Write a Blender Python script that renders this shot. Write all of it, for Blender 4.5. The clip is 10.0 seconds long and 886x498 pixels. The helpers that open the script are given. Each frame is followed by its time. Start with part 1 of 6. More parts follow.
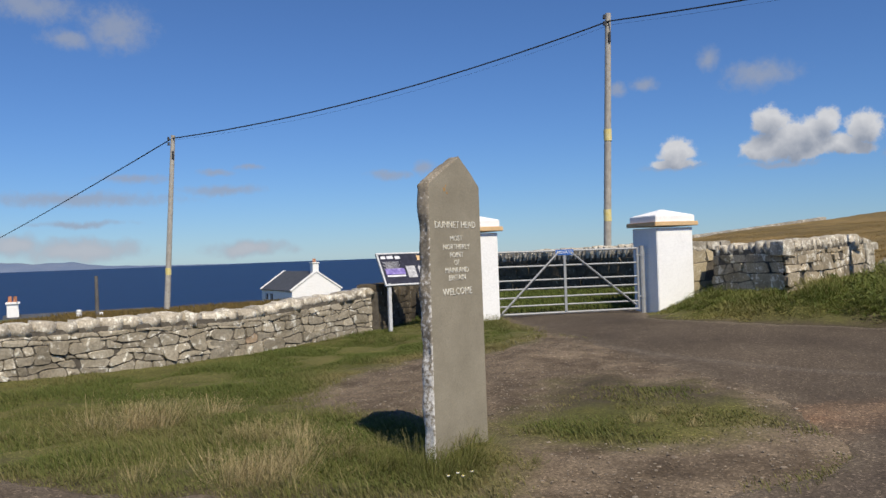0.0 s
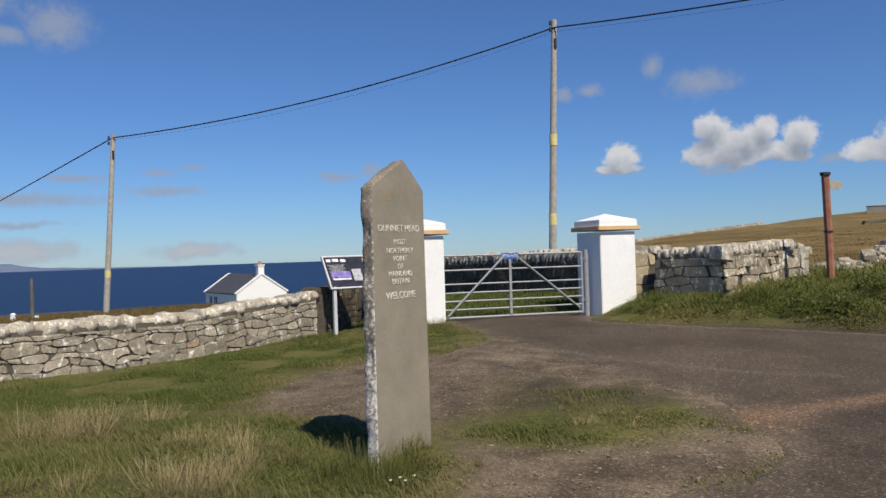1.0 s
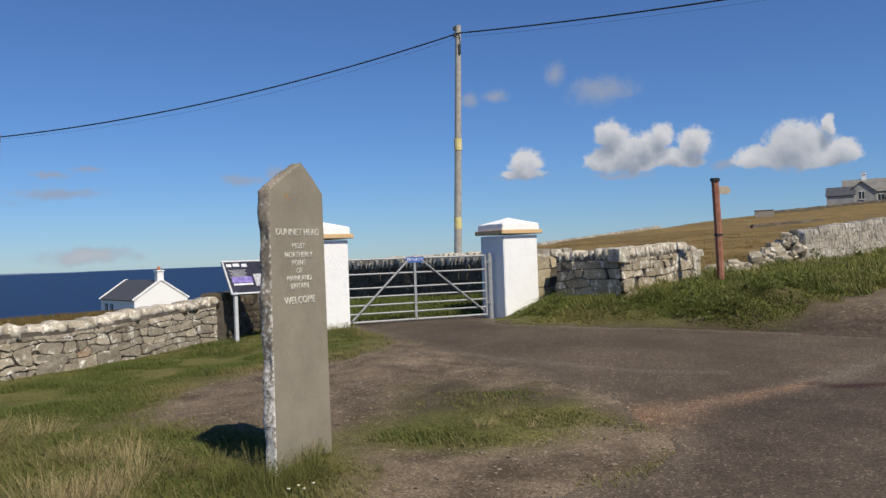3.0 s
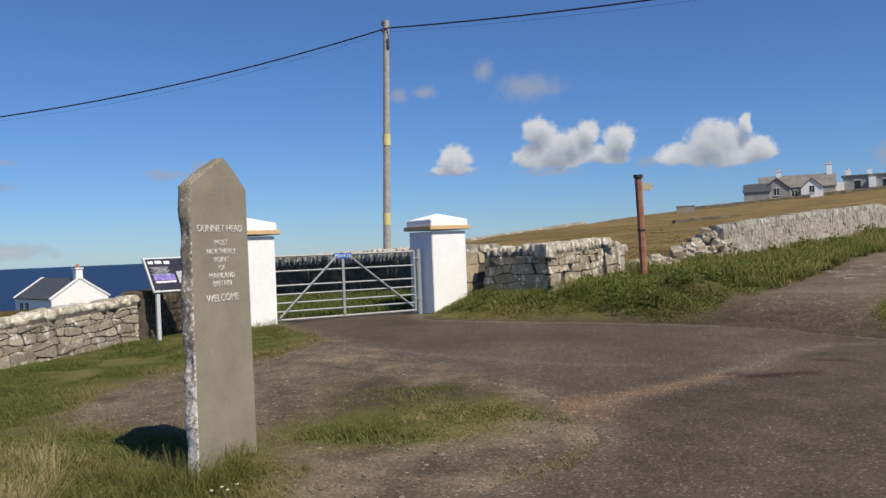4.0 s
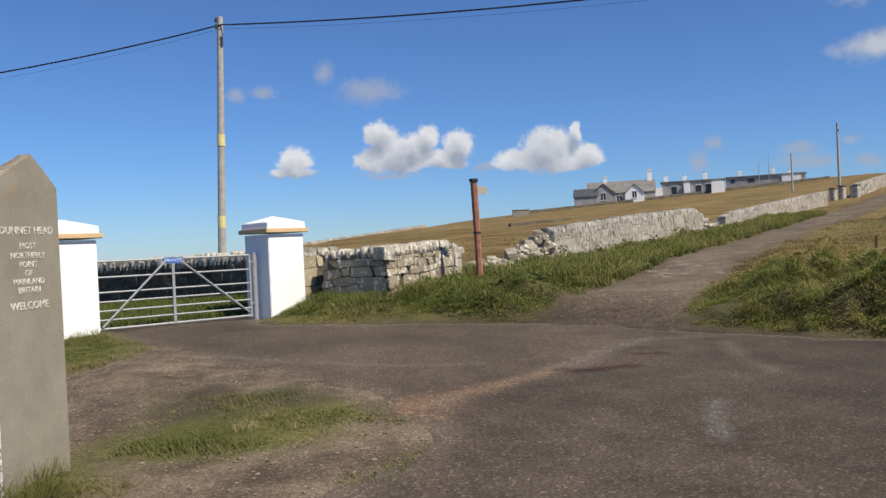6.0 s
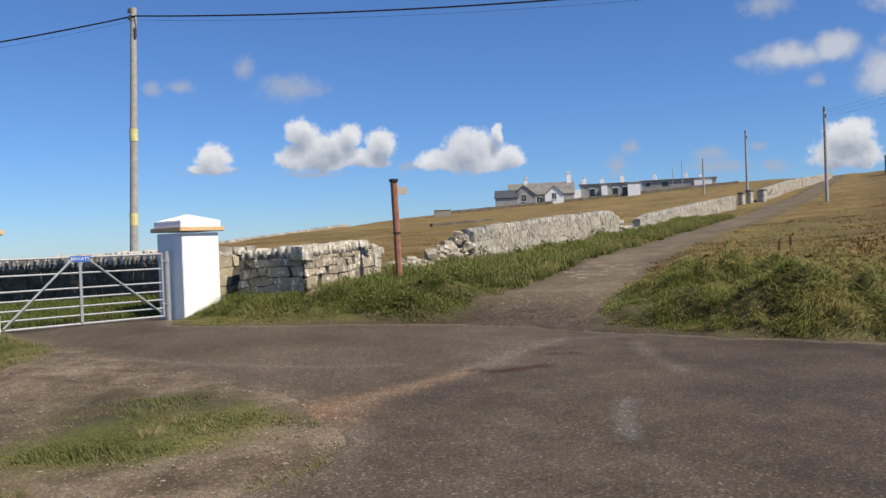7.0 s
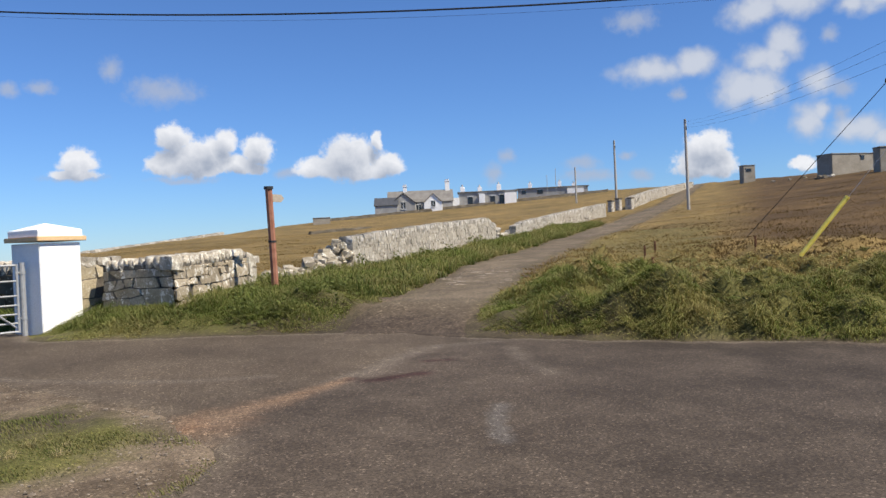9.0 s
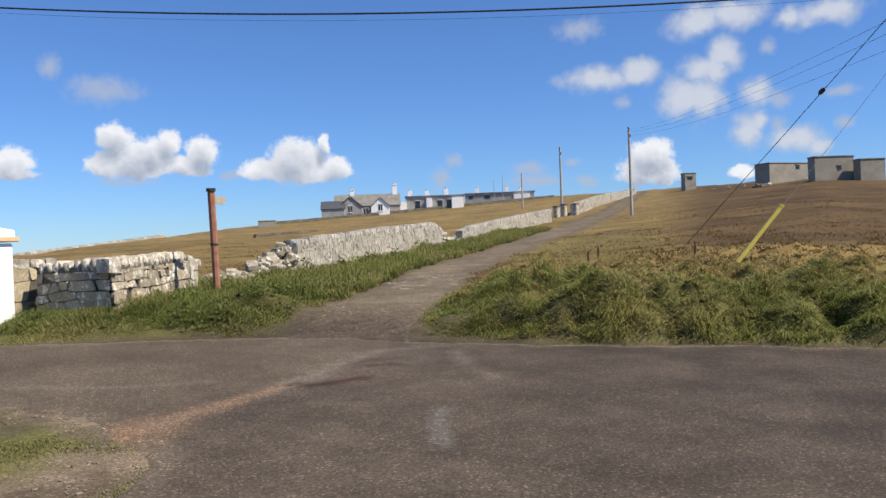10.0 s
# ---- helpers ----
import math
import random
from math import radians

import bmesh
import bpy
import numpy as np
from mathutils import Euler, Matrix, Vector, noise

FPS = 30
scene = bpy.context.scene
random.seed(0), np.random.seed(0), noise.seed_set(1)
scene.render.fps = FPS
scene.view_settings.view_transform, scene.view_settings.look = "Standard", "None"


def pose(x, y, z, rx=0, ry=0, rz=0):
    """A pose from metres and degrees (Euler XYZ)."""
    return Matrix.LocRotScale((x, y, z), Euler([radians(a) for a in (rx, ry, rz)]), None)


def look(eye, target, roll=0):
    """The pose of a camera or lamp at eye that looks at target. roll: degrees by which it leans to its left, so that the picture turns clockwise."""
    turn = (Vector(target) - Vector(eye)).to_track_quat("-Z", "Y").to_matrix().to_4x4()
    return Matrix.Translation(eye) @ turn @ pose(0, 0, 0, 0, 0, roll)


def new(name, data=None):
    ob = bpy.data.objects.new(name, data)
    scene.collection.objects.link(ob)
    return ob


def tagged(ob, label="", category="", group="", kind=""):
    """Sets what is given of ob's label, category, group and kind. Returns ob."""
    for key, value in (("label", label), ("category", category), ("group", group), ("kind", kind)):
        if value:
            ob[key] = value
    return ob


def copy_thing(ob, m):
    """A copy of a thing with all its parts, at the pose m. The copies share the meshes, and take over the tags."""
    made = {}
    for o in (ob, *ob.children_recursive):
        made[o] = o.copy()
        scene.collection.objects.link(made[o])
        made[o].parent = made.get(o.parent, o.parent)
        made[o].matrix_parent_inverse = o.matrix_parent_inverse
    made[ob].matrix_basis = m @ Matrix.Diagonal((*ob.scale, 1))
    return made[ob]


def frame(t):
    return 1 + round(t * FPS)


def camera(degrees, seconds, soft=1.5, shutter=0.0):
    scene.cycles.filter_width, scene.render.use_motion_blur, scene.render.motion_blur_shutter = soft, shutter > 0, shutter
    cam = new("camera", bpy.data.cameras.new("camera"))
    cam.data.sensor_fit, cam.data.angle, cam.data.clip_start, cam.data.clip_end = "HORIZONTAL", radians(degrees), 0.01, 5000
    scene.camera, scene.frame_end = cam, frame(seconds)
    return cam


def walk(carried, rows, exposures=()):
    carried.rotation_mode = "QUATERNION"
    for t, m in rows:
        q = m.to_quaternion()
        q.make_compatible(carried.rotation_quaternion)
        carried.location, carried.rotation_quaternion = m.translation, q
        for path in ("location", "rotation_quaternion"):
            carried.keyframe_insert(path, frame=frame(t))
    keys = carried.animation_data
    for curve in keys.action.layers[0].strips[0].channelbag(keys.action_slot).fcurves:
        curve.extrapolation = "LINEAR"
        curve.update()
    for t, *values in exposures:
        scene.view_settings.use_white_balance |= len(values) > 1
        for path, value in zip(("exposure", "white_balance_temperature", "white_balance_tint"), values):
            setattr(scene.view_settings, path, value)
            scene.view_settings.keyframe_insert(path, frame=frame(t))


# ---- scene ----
cam = camera(56.9, 10.0)
PATH = [
    (0, (0.005, 0.027, 1.605), (0.057, 2.026, 1.613), -2.0),
    (0.5, (0.017, 0.03, 1.604), (0.133, 2.027, 1.613), -1.9),
    (1, (0.033, 0.031, 1.609), (0.213, 2.023, 1.62), -1.8),
    (1.5, (0.053, 0.023, 1.609), (0.287, 2.01, 1.623), -1.9),
    (2, (0.061, 0.036, 1.61), (0.352, 2.015, 1.629), -1.9),
    (3.5, (0.097, 0.041, 1.604), (0.576, 1.983, 1.608), -2.2),
    (4, (0.109, 0.046, 1.607), (0.679, 1.963, 1.603), -2.3),
    (4.5, (0.123, 0.044, 1.608), (0.776, 1.935, 1.603), -2.5),
    (5, (0.148, 0.041, 1.603), (0.894, 1.897, 1.592), -2.6),
    (5.5, (0.167, 0.044, 1.602), (1.004, 1.86, 1.587), -2.5),
    (5.7, (0.169, 0.054, 1.59), (1.042, 1.853, 1.577), -2.6),
    (7, (0.23, 0.033, 1.604), (1.321, 1.709, 1.583), -2.2),
    (7.5, (0.252, 0.035, 1.602), (1.41, 1.665, 1.58), -2.3),
    (8, (0.267, 0.016, 1.605), (1.49, 1.599, 1.583), -2.5),
    (8.5, (0.273, 0.011, 1.607), (1.551, 1.549, 1.589), -2.5),
    (9, (0.28, 0.009, 1.609), (1.604, 1.508, 1.594), -2.6),
    (9.5, (0.3, 0.016, 1.602), (1.668, 1.476, 1.591), -2.5),
    (10, (0.316, -0.009, 1.608), (1.734, 1.401, 1.598), -2.2),
]
walk(cam, [(t, look(eye, target, roll)) for t, eye, target, roll in PATH],
     ((0, -.05), (2, -.1), (4.5, .03), (5.5, .12), (7.5, .28), (10, .45)))

# ---- world and sun ----
SUN_WAY = Vector((.26, -.59, .785)).normalized()
scene.view_settings.exposure = 0.0


def nodes_of(tree):
    tree.nodes.clear()

    def add(kind, *links, **sets):
        n = tree.nodes.new(kind)
        for k, v in sets.items():
            if k.startswith("i_"):
                n.inputs[k[2:].replace("_", " ")].default_value = v
            elif k[0] == "n" and k[1:].isdigit():
                n.inputs[int(k[1:])].default_value = v
            else:
                setattr(n, k, v)
        for sock, src in links:
            tree.links.new(src, n.inputs[sock])
        return n
    return add


# clouds: bearing, height, half width, half height in degrees
HEAPS = [(17.7, 6.1, 1.07, 0.94), (17.4, 5.4, 1.34, 0.35), (23.5, 7.6, 1.18, 1.05), (24.9, 6.2, 1.96, 1.4), (23.1, 5.9, 1.34, 0.94), (26.9, 7.4, 0.78, 0.92), (26.0, 6.7, 1.2, 1.0), (27.7, 6.0, 1.1, .7),
         (25.9, 5.7, 1.36, 0.7), (29.0, 6.8, 0.96, 1.15), (28.0, 5.6, 1.47, 0.54), (35.2, 6.0, 1.9, 1.73), (33.2, 5.5, 1.71, 0.76), (37.9, 5.5, 1.06, 1.0),
         (37.0, 7.2, 0.39, 0.74), (35.9, 5.2, 2.54, 0.67), (59.6, 5.5, 1.45, 1.05), (59.0, 4.4, 1.68, 1.06), (60.4, 4.3, 0.94, 1.12), (65.4, 4.0, 0.74, 0.51)]
SOFT = [(56.3, 10.8, 2.32, 0.81), (59.1, 11.0, 1.31, 0.8), (61.8, 9.2, 1.28, 1.45), (63.2, 9.2, 1.26, 1.66), (62.8, 10.9, 1.05, 0.89), (64.6, 11.7, 1.16, 1.12),
        (64.0, 10.6, 0.9, 0.92), (63.0, 13.9, 1.75, 0.91), (65.3, 14.1, 2.03, 0.96), (68.6, 13.5, 0.97, 0.6), (70.6, 13.5, 2.05, 0.72), (66.4, 9.2, 0.93, 0.92),
        (65.7, 6.6, 0.91, 1.15), (66.7, 7.2, 0.66, 0.5), (68.7, 5.9, 1.42, 0.84), (70.1, 5.2, 0.69, 0.56), (-22.6, 0.95, 3.2, 0.7), (-26.0, 1.3, 1.3, 0.7),
        (-12.0, 0.7, 2.4, 0.5)]
VEILS = [(19.9, 12.0, 0.79, 0.91), (23.1, 10.7, 2.44, 0.99), (13.8, 10.6, 0.71, 0.61), (15.6, 10.8, 0.95, 0.53), (17.3, 5.2, 2.05, 0.27), (24.2, 4.9, 2.35, 0.27),
         (31.0, 5.3, 1.14, 0.34), (55.1, 14.2, 1.81, 0.87), (57.9, 9.2, 0.67, 0.52), (67.4, 11.9, 0.53, 0.55), (67.9, 8.5, 0.85, 0.7), (67.8, 6.9, 0.59, 0.64),
         (51.3, 5.0, 1.36, 0.54), (54.4, 5.4, 0.61, 0.31), (51.8, 4.2, 2.32, 0.54), (55.3, 4.0, 0.91, 0.54), (71.4, 8.6, 1.23, 0.47), (71.6, 6.7, 0.73, 0.48),
         (46.2, 5.8, 0.66, 0.6), (45.2, 4.7, 0.8, 0.9), (-24.6, 16.0, 3.1, 1.1), (-19.8, 15.0, 2.5, 1.6), (-22.8, 14.2, 1.7, 0.7), (-22.5, 4.2, 7.3, 0.55),
         (-13.4, 4.7, 3.0, 0.4), (-19.1, 5.5, 2.5, 0.35), (-13.8, 5.9, 1.3, 0.26), (-11.7, 6.2, 1.1, 0.24), (-2.0, 5.55, 1.7, 0.4), (0.3, 6.0, 1.0, 0.6),
         (-22.5, 2.6, 3.4, 0.25)]


def make_world():
    world = bpy.data.worlds.new("sky")
    scene.world = world
    world.use_nodes = True
    add = nodes_of(world.node_tree)
    way = add("ShaderNodeTexCoord").outputs["Generated"]
    sky = add("ShaderNodeTexSky", sky_type="NISHITA", sun_disc=False, sun_elevation=math.asin(SUN_WAY.z),
              sun_rotation=math.atan2(SUN_WAY.x, SUN_WAY.y), altitude=50, air_density=1.0, dust_density=.0, ozone_density=4.0)
    parts = add("ShaderNodeSeparateXYZ", (0, way))
    bearing = add("ShaderNodeMath", (0, parts.outputs[0]), (1, parts.outputs[1]), operation="ARCTAN2")
    rise = add("ShaderNodeMath", (0, parts.outputs[2]), operation="ARCSINE")
    angles = add("ShaderNodeCombineXYZ", (0, bearing.outputs[0]), (1, rise.outputs[0]))
    ruffle = add("ShaderNodeTexNoise", (0, way), noise_dimensions="3D", i_Scale=30.0, i_Detail=6.0, i_Roughness=.6)
    shift = add("ShaderNodeVectorMath", (0, ruffle.outputs["Color"]), operation="MULTIPLY_ADD", n1=(.020, .017, 0), n2=(-.010, -.0085, 0))
    spot = add("ShaderNodeVectorMath", (0, angles.outputs[0]), (1, shift.outputs[0]), operation="ADD").outputs[0]

    def cover(blobs, spot, flat=1.0, grow=1.06):
        """The least distance to the clouds' middles in their own widths; flat squares off their undersides."""
        xy = add("ShaderNodeSeparateXYZ", (0, spot))
        most = None
        for b, e, w, h in blobs:
            w, h = radians(w) * grow, radians(h) * grow
            px = add("ShaderNodeMath", (0, xy.outputs[0]), operation="MULTIPLY_ADD", n1=1 / w, n2=-radians(b) / w).outputs[0]
            py = add("ShaderNodeMath", (0, xy.outputs[1]), operation="MULTIPLY_ADD", n1=1 / h, n2=-radians(e) / h).outputs[0]
            if flat > 1:
                low = add("ShaderNodeMath", (0, py), operation="MULTIPLY", n1=-flat).outputs[0]
                py = add("ShaderNodeMath", (0, py), (1, low), operation="MAXIMUM").outputs[0]
            d = add("ShaderNodeVectorMath", (0, add("ShaderNodeCombineXYZ", (0, px), (1, py)).outputs[0]), operation="LENGTH").outputs["Value"]
            most = d if most is None else add("ShaderNodeMath", (0, most), (1, d), operation="SMOOTH_MIN", n2=.12).outputs[0]
        return most
    fine = add("ShaderNodeTexNoise", (0, way), i_Scale=95.0, i_Detail=6.0, i_Roughness=.65).outputs["Fac"]
    near_h = add("ShaderNodeMath", (0, fine), (2, cover(HEAPS, spot, 1.35, 1.05)), operation="MULTIPLY_ADD", n1=.95).outputs[0]
    near_v = add("ShaderNodeMath", (0, fine), (2, cover(VEILS, spot)), operation="MULTIPLY_ADD", n1=1.0).outputs[0]
    heap = add("ShaderNodeMapRange", (0, near_h), interpolation_type="SMOOTHSTEP", n1=1.68, n2=1.2, n3=0, n4=1).outputs[0]
    veil = add("ShaderNodeMapRange", (0, near_v), interpolation_type="SMOOTHSTEP", n1=1.65, n2=.6, n3=0, n4=.72).outputs[0]
    # the sunlit crowns and grey undersides of the heaps
    above = add("ShaderNodeVectorMath", (0, spot), operation="ADD", n1=(.004, .016, 0)).outputs[0]
    under = add("ShaderNodeMath", (0, ruffle.outputs["Fac"]), (2, cover(HEAPS, above, 1.0, 1.04)), operation="MULTIPLY_ADD", n1=1.1).outputs[0]
    crown = add("ShaderNodeMapRange", (0, under), n1=.75, n2=1.85, n3=-.2, n4=.68).outputs[0]
    glow = add("ShaderNodeMath", (0, fine), (2, crown), operation="MULTIPLY_ADD", n1=.5, use_clamp=True).outputs[0]
    white = add("ShaderNodeMix", (0, glow), data_type="RGBA")
    white.inputs[6].default_value, white.inputs[7].default_value = (2.9, 3.3, 4.1, 1), (6.7, 6.8, 7.1, 1)
    grey = add("ShaderNodeMix", (0, veil), (6, sky.outputs[0]), data_type="RGBA")
    grey.inputs[7].default_value = (3.3, 3.7, 4.6, 1)
    puff = add("ShaderNodeTexNoise", (0, way), i_Scale=42.0, i_Detail=4.0, i_Roughness=.5).outputs["Fac"]
    near_s = add("ShaderNodeMath", (0, puff), (2, cover(SOFT, spot, 1.0, 1.16)), operation="MULTIPLY_ADD", n1=1.3).outputs[0]
    soft = add("ShaderNodeMapRange", (0, near_s), interpolation_type="SMOOTHSTEP", n1=1.95, n2=.95, n3=0, n4=.9).outputs[0]
    lumpy = add("ShaderNodeMapRange", (0, near_s), interpolation_type="SMOOTHSTEP", n1=1.7, n2=.8, n3=.25, n4=.85).outputs[0]
    wool = add("ShaderNodeMix", (0, lumpy), data_type="RGBA")
    wool.inputs[6].default_value, wool.inputs[7].default_value = (3.4, 3.8, 4.6, 1), (5.0, 5.25, 5.8, 1)
    hazy = add("ShaderNodeMix", (0, soft), (6, grey.outputs[2]), (7, wool.outputs[2]), data_type="RGBA")
    full = add("ShaderNodeMix", (0, heap), (6, hazy.outputs[2]), (7, white.outputs[2]), data_type="RGBA")
    tint = add("ShaderNodeMix", (6, sky.outputs[0]), data_type="RGBA", blend_type="MULTIPLY", n0=1.0)
    low = add("ShaderNodeMapRange", (0, rise.outputs[0]), n1=.0, n2=.3, n3=0, n4=1).outputs[0]
    shade = add("ShaderNodeMix", (0, low), data_type="RGBA")
    shade.inputs[6].default_value, shade.inputs[7].default_value = (.44, .64, .98, 1), (.495, .68, .97, 1)
    world.node_tree.links.new(shade.outputs[2], tint.inputs[7])
    tree = world.node_tree
    tree.links.new(tint.outputs[2], grey.inputs[6])
    back = add("ShaderNodeBackground", (0, full.outputs[2]), i_Strength=.1)
    add("ShaderNodeOutputWorld", (0, back.outputs[0]))


make_world()
sun = new("sun", bpy.data.lights.new("sun", "SUN"))
sun.data.energy, sun.data.angle, sun.data.color = 5.0, radians(.53), (1, .90, .745)
sun.matrix_world = look((0, 0, 60), Vector((0, 0, 60)) - SUN_WAY)


# ---- materials ----
def material(name, a, b, scale=4.0, rough=.9, bump=.3, bump_scale=60.0, c=None, spots=3.0, edge=(.55, .65), metal=0.0, vary=.0, spec=.3, island=False, detail=6.0, speck=.26, low=None):
    """Two colours mixed at a large scale, speckled at a fine one, with an optional third in patches."""
    m = bpy.data.materials.new(name)
    m.use_nodes = True
    add = nodes_of(m.node_tree)
    at = add("ShaderNodeTexCoord").outputs["Object"]
    where = add("ShaderNodeNewGeometry")
    big = add("ShaderNodeTexNoise", (0, where.outputs["Position"]), i_Scale=scale, i_Detail=detail, i_Roughness=.62)
    spread = add("ShaderNodeMapRange", (0, big.outputs["Fac"]), n1=.34, n2=.66, n3=0, n4=1)
    mix = add("ShaderNodeMix", (0, spread.outputs[0]), data_type="RGBA")
    mix.inputs[6].default_value, mix.inputs[7].default_value = (*a, 1), (*b, 1)
    col = mix.outputs[2]
    grain = add("ShaderNodeTexNoise", (0, where.outputs["Position"]), i_Scale=bump_scale, i_Detail=4.0, i_Roughness=.7)
    tone = add("ShaderNodeMapRange", (0, grain.outputs["Fac"]), n1=.25, n2=.75, n3=1 - speck * 1.07, n4=1 + speck)
    if vary:
        rnd = where.outputs["Random Per Island"] if island else add("ShaderNodeObjectInfo").outputs["Random"]
        own = add("ShaderNodeMapRange", (0, rnd), n1=0, n2=1, n3=1 - vary, n4=1 + vary)
        tone = add("ShaderNodeMath", (0, tone.outputs[0]), (1, own.outputs[0]), operation="MULTIPLY")
    if c is not None:
        patch = add("ShaderNodeTexNoise", (0, where.outputs["Position"]), i_Scale=spots, i_Detail=7.0, i_Roughness=.68)
        much = patch.outputs["Fac"]
        if low:
            z = add("ShaderNodeSeparateXYZ", (0, where.outputs["Position"])).outputs[2]
            more = add("ShaderNodeMapRange", (0, z), n1=low[0], n2=low[1], n3=low[2], n4=-low[2]).outputs[0]
            much = add("ShaderNodeMath", (0, much), (1, more), operation="ADD").outputs[0]
        cut = add("ShaderNodeMapRange", (0, much), n1=edge[0], n2=edge[1], n3=0, n4=1)
        over = add("ShaderNodeMix", (0, cut.outputs[0]), (6, col), data_type="RGBA")
        over.inputs[7].default_value = (*c, 1)
        col = over.outputs[2]
    col = add("ShaderNodeVectorMath", (0, col), (3, tone.outputs[0]), operation="SCALE").outputs[0]
    lump = add("ShaderNodeBump", (2, grain.outputs["Fac"]), i_Strength=bump, i_Distance=.02)
    sh = add("ShaderNodeBsdfPrincipled", (0, col), ("Normal", lump.outputs[0]), i_Roughness=rough, i_Metallic=metal, i_Specular_IOR_Level=spec)
    add("ShaderNodeOutputMaterial", (0, sh.outputs[0]))
    return m


STONE = material("dry_stone", (.265, .228, .165), (.40, .355, .275), 2.0, bump=.8, bump_scale=26, c=(.70, .67, .58), spots=8.0, edge=(.57, .62), vary=.26, speck=.4)
COPE = material("lichened_coping", (.30, .262, .20), (.44, .395, .32), 4.0, bump=1.0, bump_scale=30, c=(.66, .625, .53), spots=9.0, edge=(.51, .59), vary=.2, speck=.45)
PALE = material("pale_dry_stone", (.26, .235, .19), (.38, .35, .295), 2.0, bump=.8, bump_scale=30, c=(.60, .57, .51), spots=5.0, edge=(.50, .62), vary=.25, island=True)
DARKWALL = material("dark_field_stone", (.10, .085, .06), (.17, .145, .11), 1.0, bump=.8, bump_scale=12, vary=.3, island=True)
# stone with shade put into its colour, for walls turned from the sun
GLOOM = material("shade_darkened_stone", (.065, .052, .034), (.135, .11, .075), 2.5, bump=.8, bump_scale=30, c=(.44, .40, .32), spots=9.0, edge=(.60, .68), vary=.3, island=True)
BENDSTONE = material("grey_block_stone", (.25, .205, .138), (.42, .355, .255), 2.0, bump=.8, bump_scale=24, c=(.66, .62, .53), spots=6.0, edge=(.54, .61), vary=.24, speck=.4)
RUST_STONE = material("ochre_lichened_stone", (.33, .235, .15), (.42, .32, .22), 5.0, bump=.7, bump_scale=38, c=(.5, .46, .4), spots=9.0)
HILLFACE = material("weathered_face_stone", (.31, .28, .225), (.43, .395, .33), 1.5, bump=.7, bump_scale=16, c=(.60, .57, .50), spots=5.0, edge=(.58, .64), vary=.14, island=True, speck=.4)
TANSTONE = material("tan_block_stone", (.36, .30, .19), (.46, .39, .265), 3.0, bump=.8, bump_scale=30, c=(.58, .54, .44), spots=8.0, edge=(.58, .66), vary=.15, speck=.35)
CORE = material("wall_core", (.09, .078, .062), (.145, .127, .10), 6.0, bump=.8, bump_scale=24)
FLAG = material("flagstone", (.245, .22, .165), (.325, .292, .222), 2.6, rough=.8, bump=.07, bump_scale=120, c=(.32, .25, .17), spots=1.3, edge=(.6, .75))
FLAG_EDGE = material("riven_flag_edge", (.20, .17, .125), (.31, .27, .21), 7.0, bump=1.0, bump_scale=45, c=(.66, .64, .60), spots=38.0, edge=(.48, .60), low=(.1, 2.2, .12), speck=.45)
LETTER = material("cut_lettering", (.62, .60, .52), (.72, .70, .62), 20.0, bump=.3)
WHITE = material("white_render", (.87, .87, .855), (.91, .91, .895), 2.5, rough=.85, bump=.25, bump_scale=70)
TAN = material("tan_paint", (.62, .42, .22), (.70, .49, .27), 5.0, rough=.8, bump=.2)
STEEL = material("galvanised_steel", (.30, .31, .315), (.38, .39, .395), 14.0, rough=.55, bump=.05, metal=.2, spec=.5)
POLE = material("weathered_pole", (.33, .31, .275), (.46, .435, .39), 7.0, bump=.5, bump_scale=45)
DARKPOLE = material("dark_timber", (.09, .085, .08), (.16, .15, .14), 7.0, bump=.5, bump_scale=45)
DARK = material("dark_iron", (.03, .03, .032), (.05, .05, .05), 10.0, rough=.6)
WIRE = material("black_cable", (.012, .012, .013), (.02, .02, .02), 10.0, rough=.6)
PLATE = material("faded_yellow_plate", (.66, .54, .17), (.74, .66, .36), 9.0, rough=.6, bump=.05)
YELLOW = material("yellow_plastic", (.99, .74, .10), (.99, .80, .18), 8.0, rough=.5, bump=.05)
BLUE = material("blue_plate", (.03, .12, .42), (.04, .15, .48), 8.0, rough=.5, bump=.03)
LETTER_W = material("white_lettering", (.75, .77, .8), (.8, .8, .82), 8.0, rough=.6, bump=.03)
PANEL = material("dark_panel_print", (.02, .022, .035), (.04, .04, .06), 9.0, rough=.35, bump=.02)
FRAME = material("grey_frame", (.55, .56, .57), (.64, .65, .66), 9.0, rough=.5, bump=.05)
PRINT_A = material("purple_print", (.10, .07, .30), (.36, .30, .62), 14.0, rough=.4, bump=.02)
PRINT_B = material("grey_print", (.3, .3, .32), (.55, .55, .56), 30.0, rough=.4, bump=.02)
PRINT_C = material("white_print", (.6, .6, .64), (.8, .8, .82), 18.0, rough=.4, bump=.02)
REDWOOD = material("red_brown_post", (.26, .105, .065), (.36, .17, .11), 7.0, rough=.75, bump=.4)
BEIGE = material("bare_timber", (.34, .295, .235), (.43, .38, .31), 9.0, rough=.8, bump=.4)
SLATE = material("slate_roof", (.055, .06, .07), (.085, .09, .10), 2.0, rough=.7, bump=.4, bump_scale=18)
ROOF_GREY = material("grey_roof", (.16, .15, .135), (.24, .23, .21), 1.0, rough=.8, bump=.4, bump_scale=10)
HARL = material("grey_harling", (.29, .285, .27), (.40, .395, .375), .8, bump=.4, bump_scale=20)
GLASS = material("dark_pane", (.02, .022, .025), (.03, .032, .035), 2.0, rough=.12, bump=.0, spec=.5)
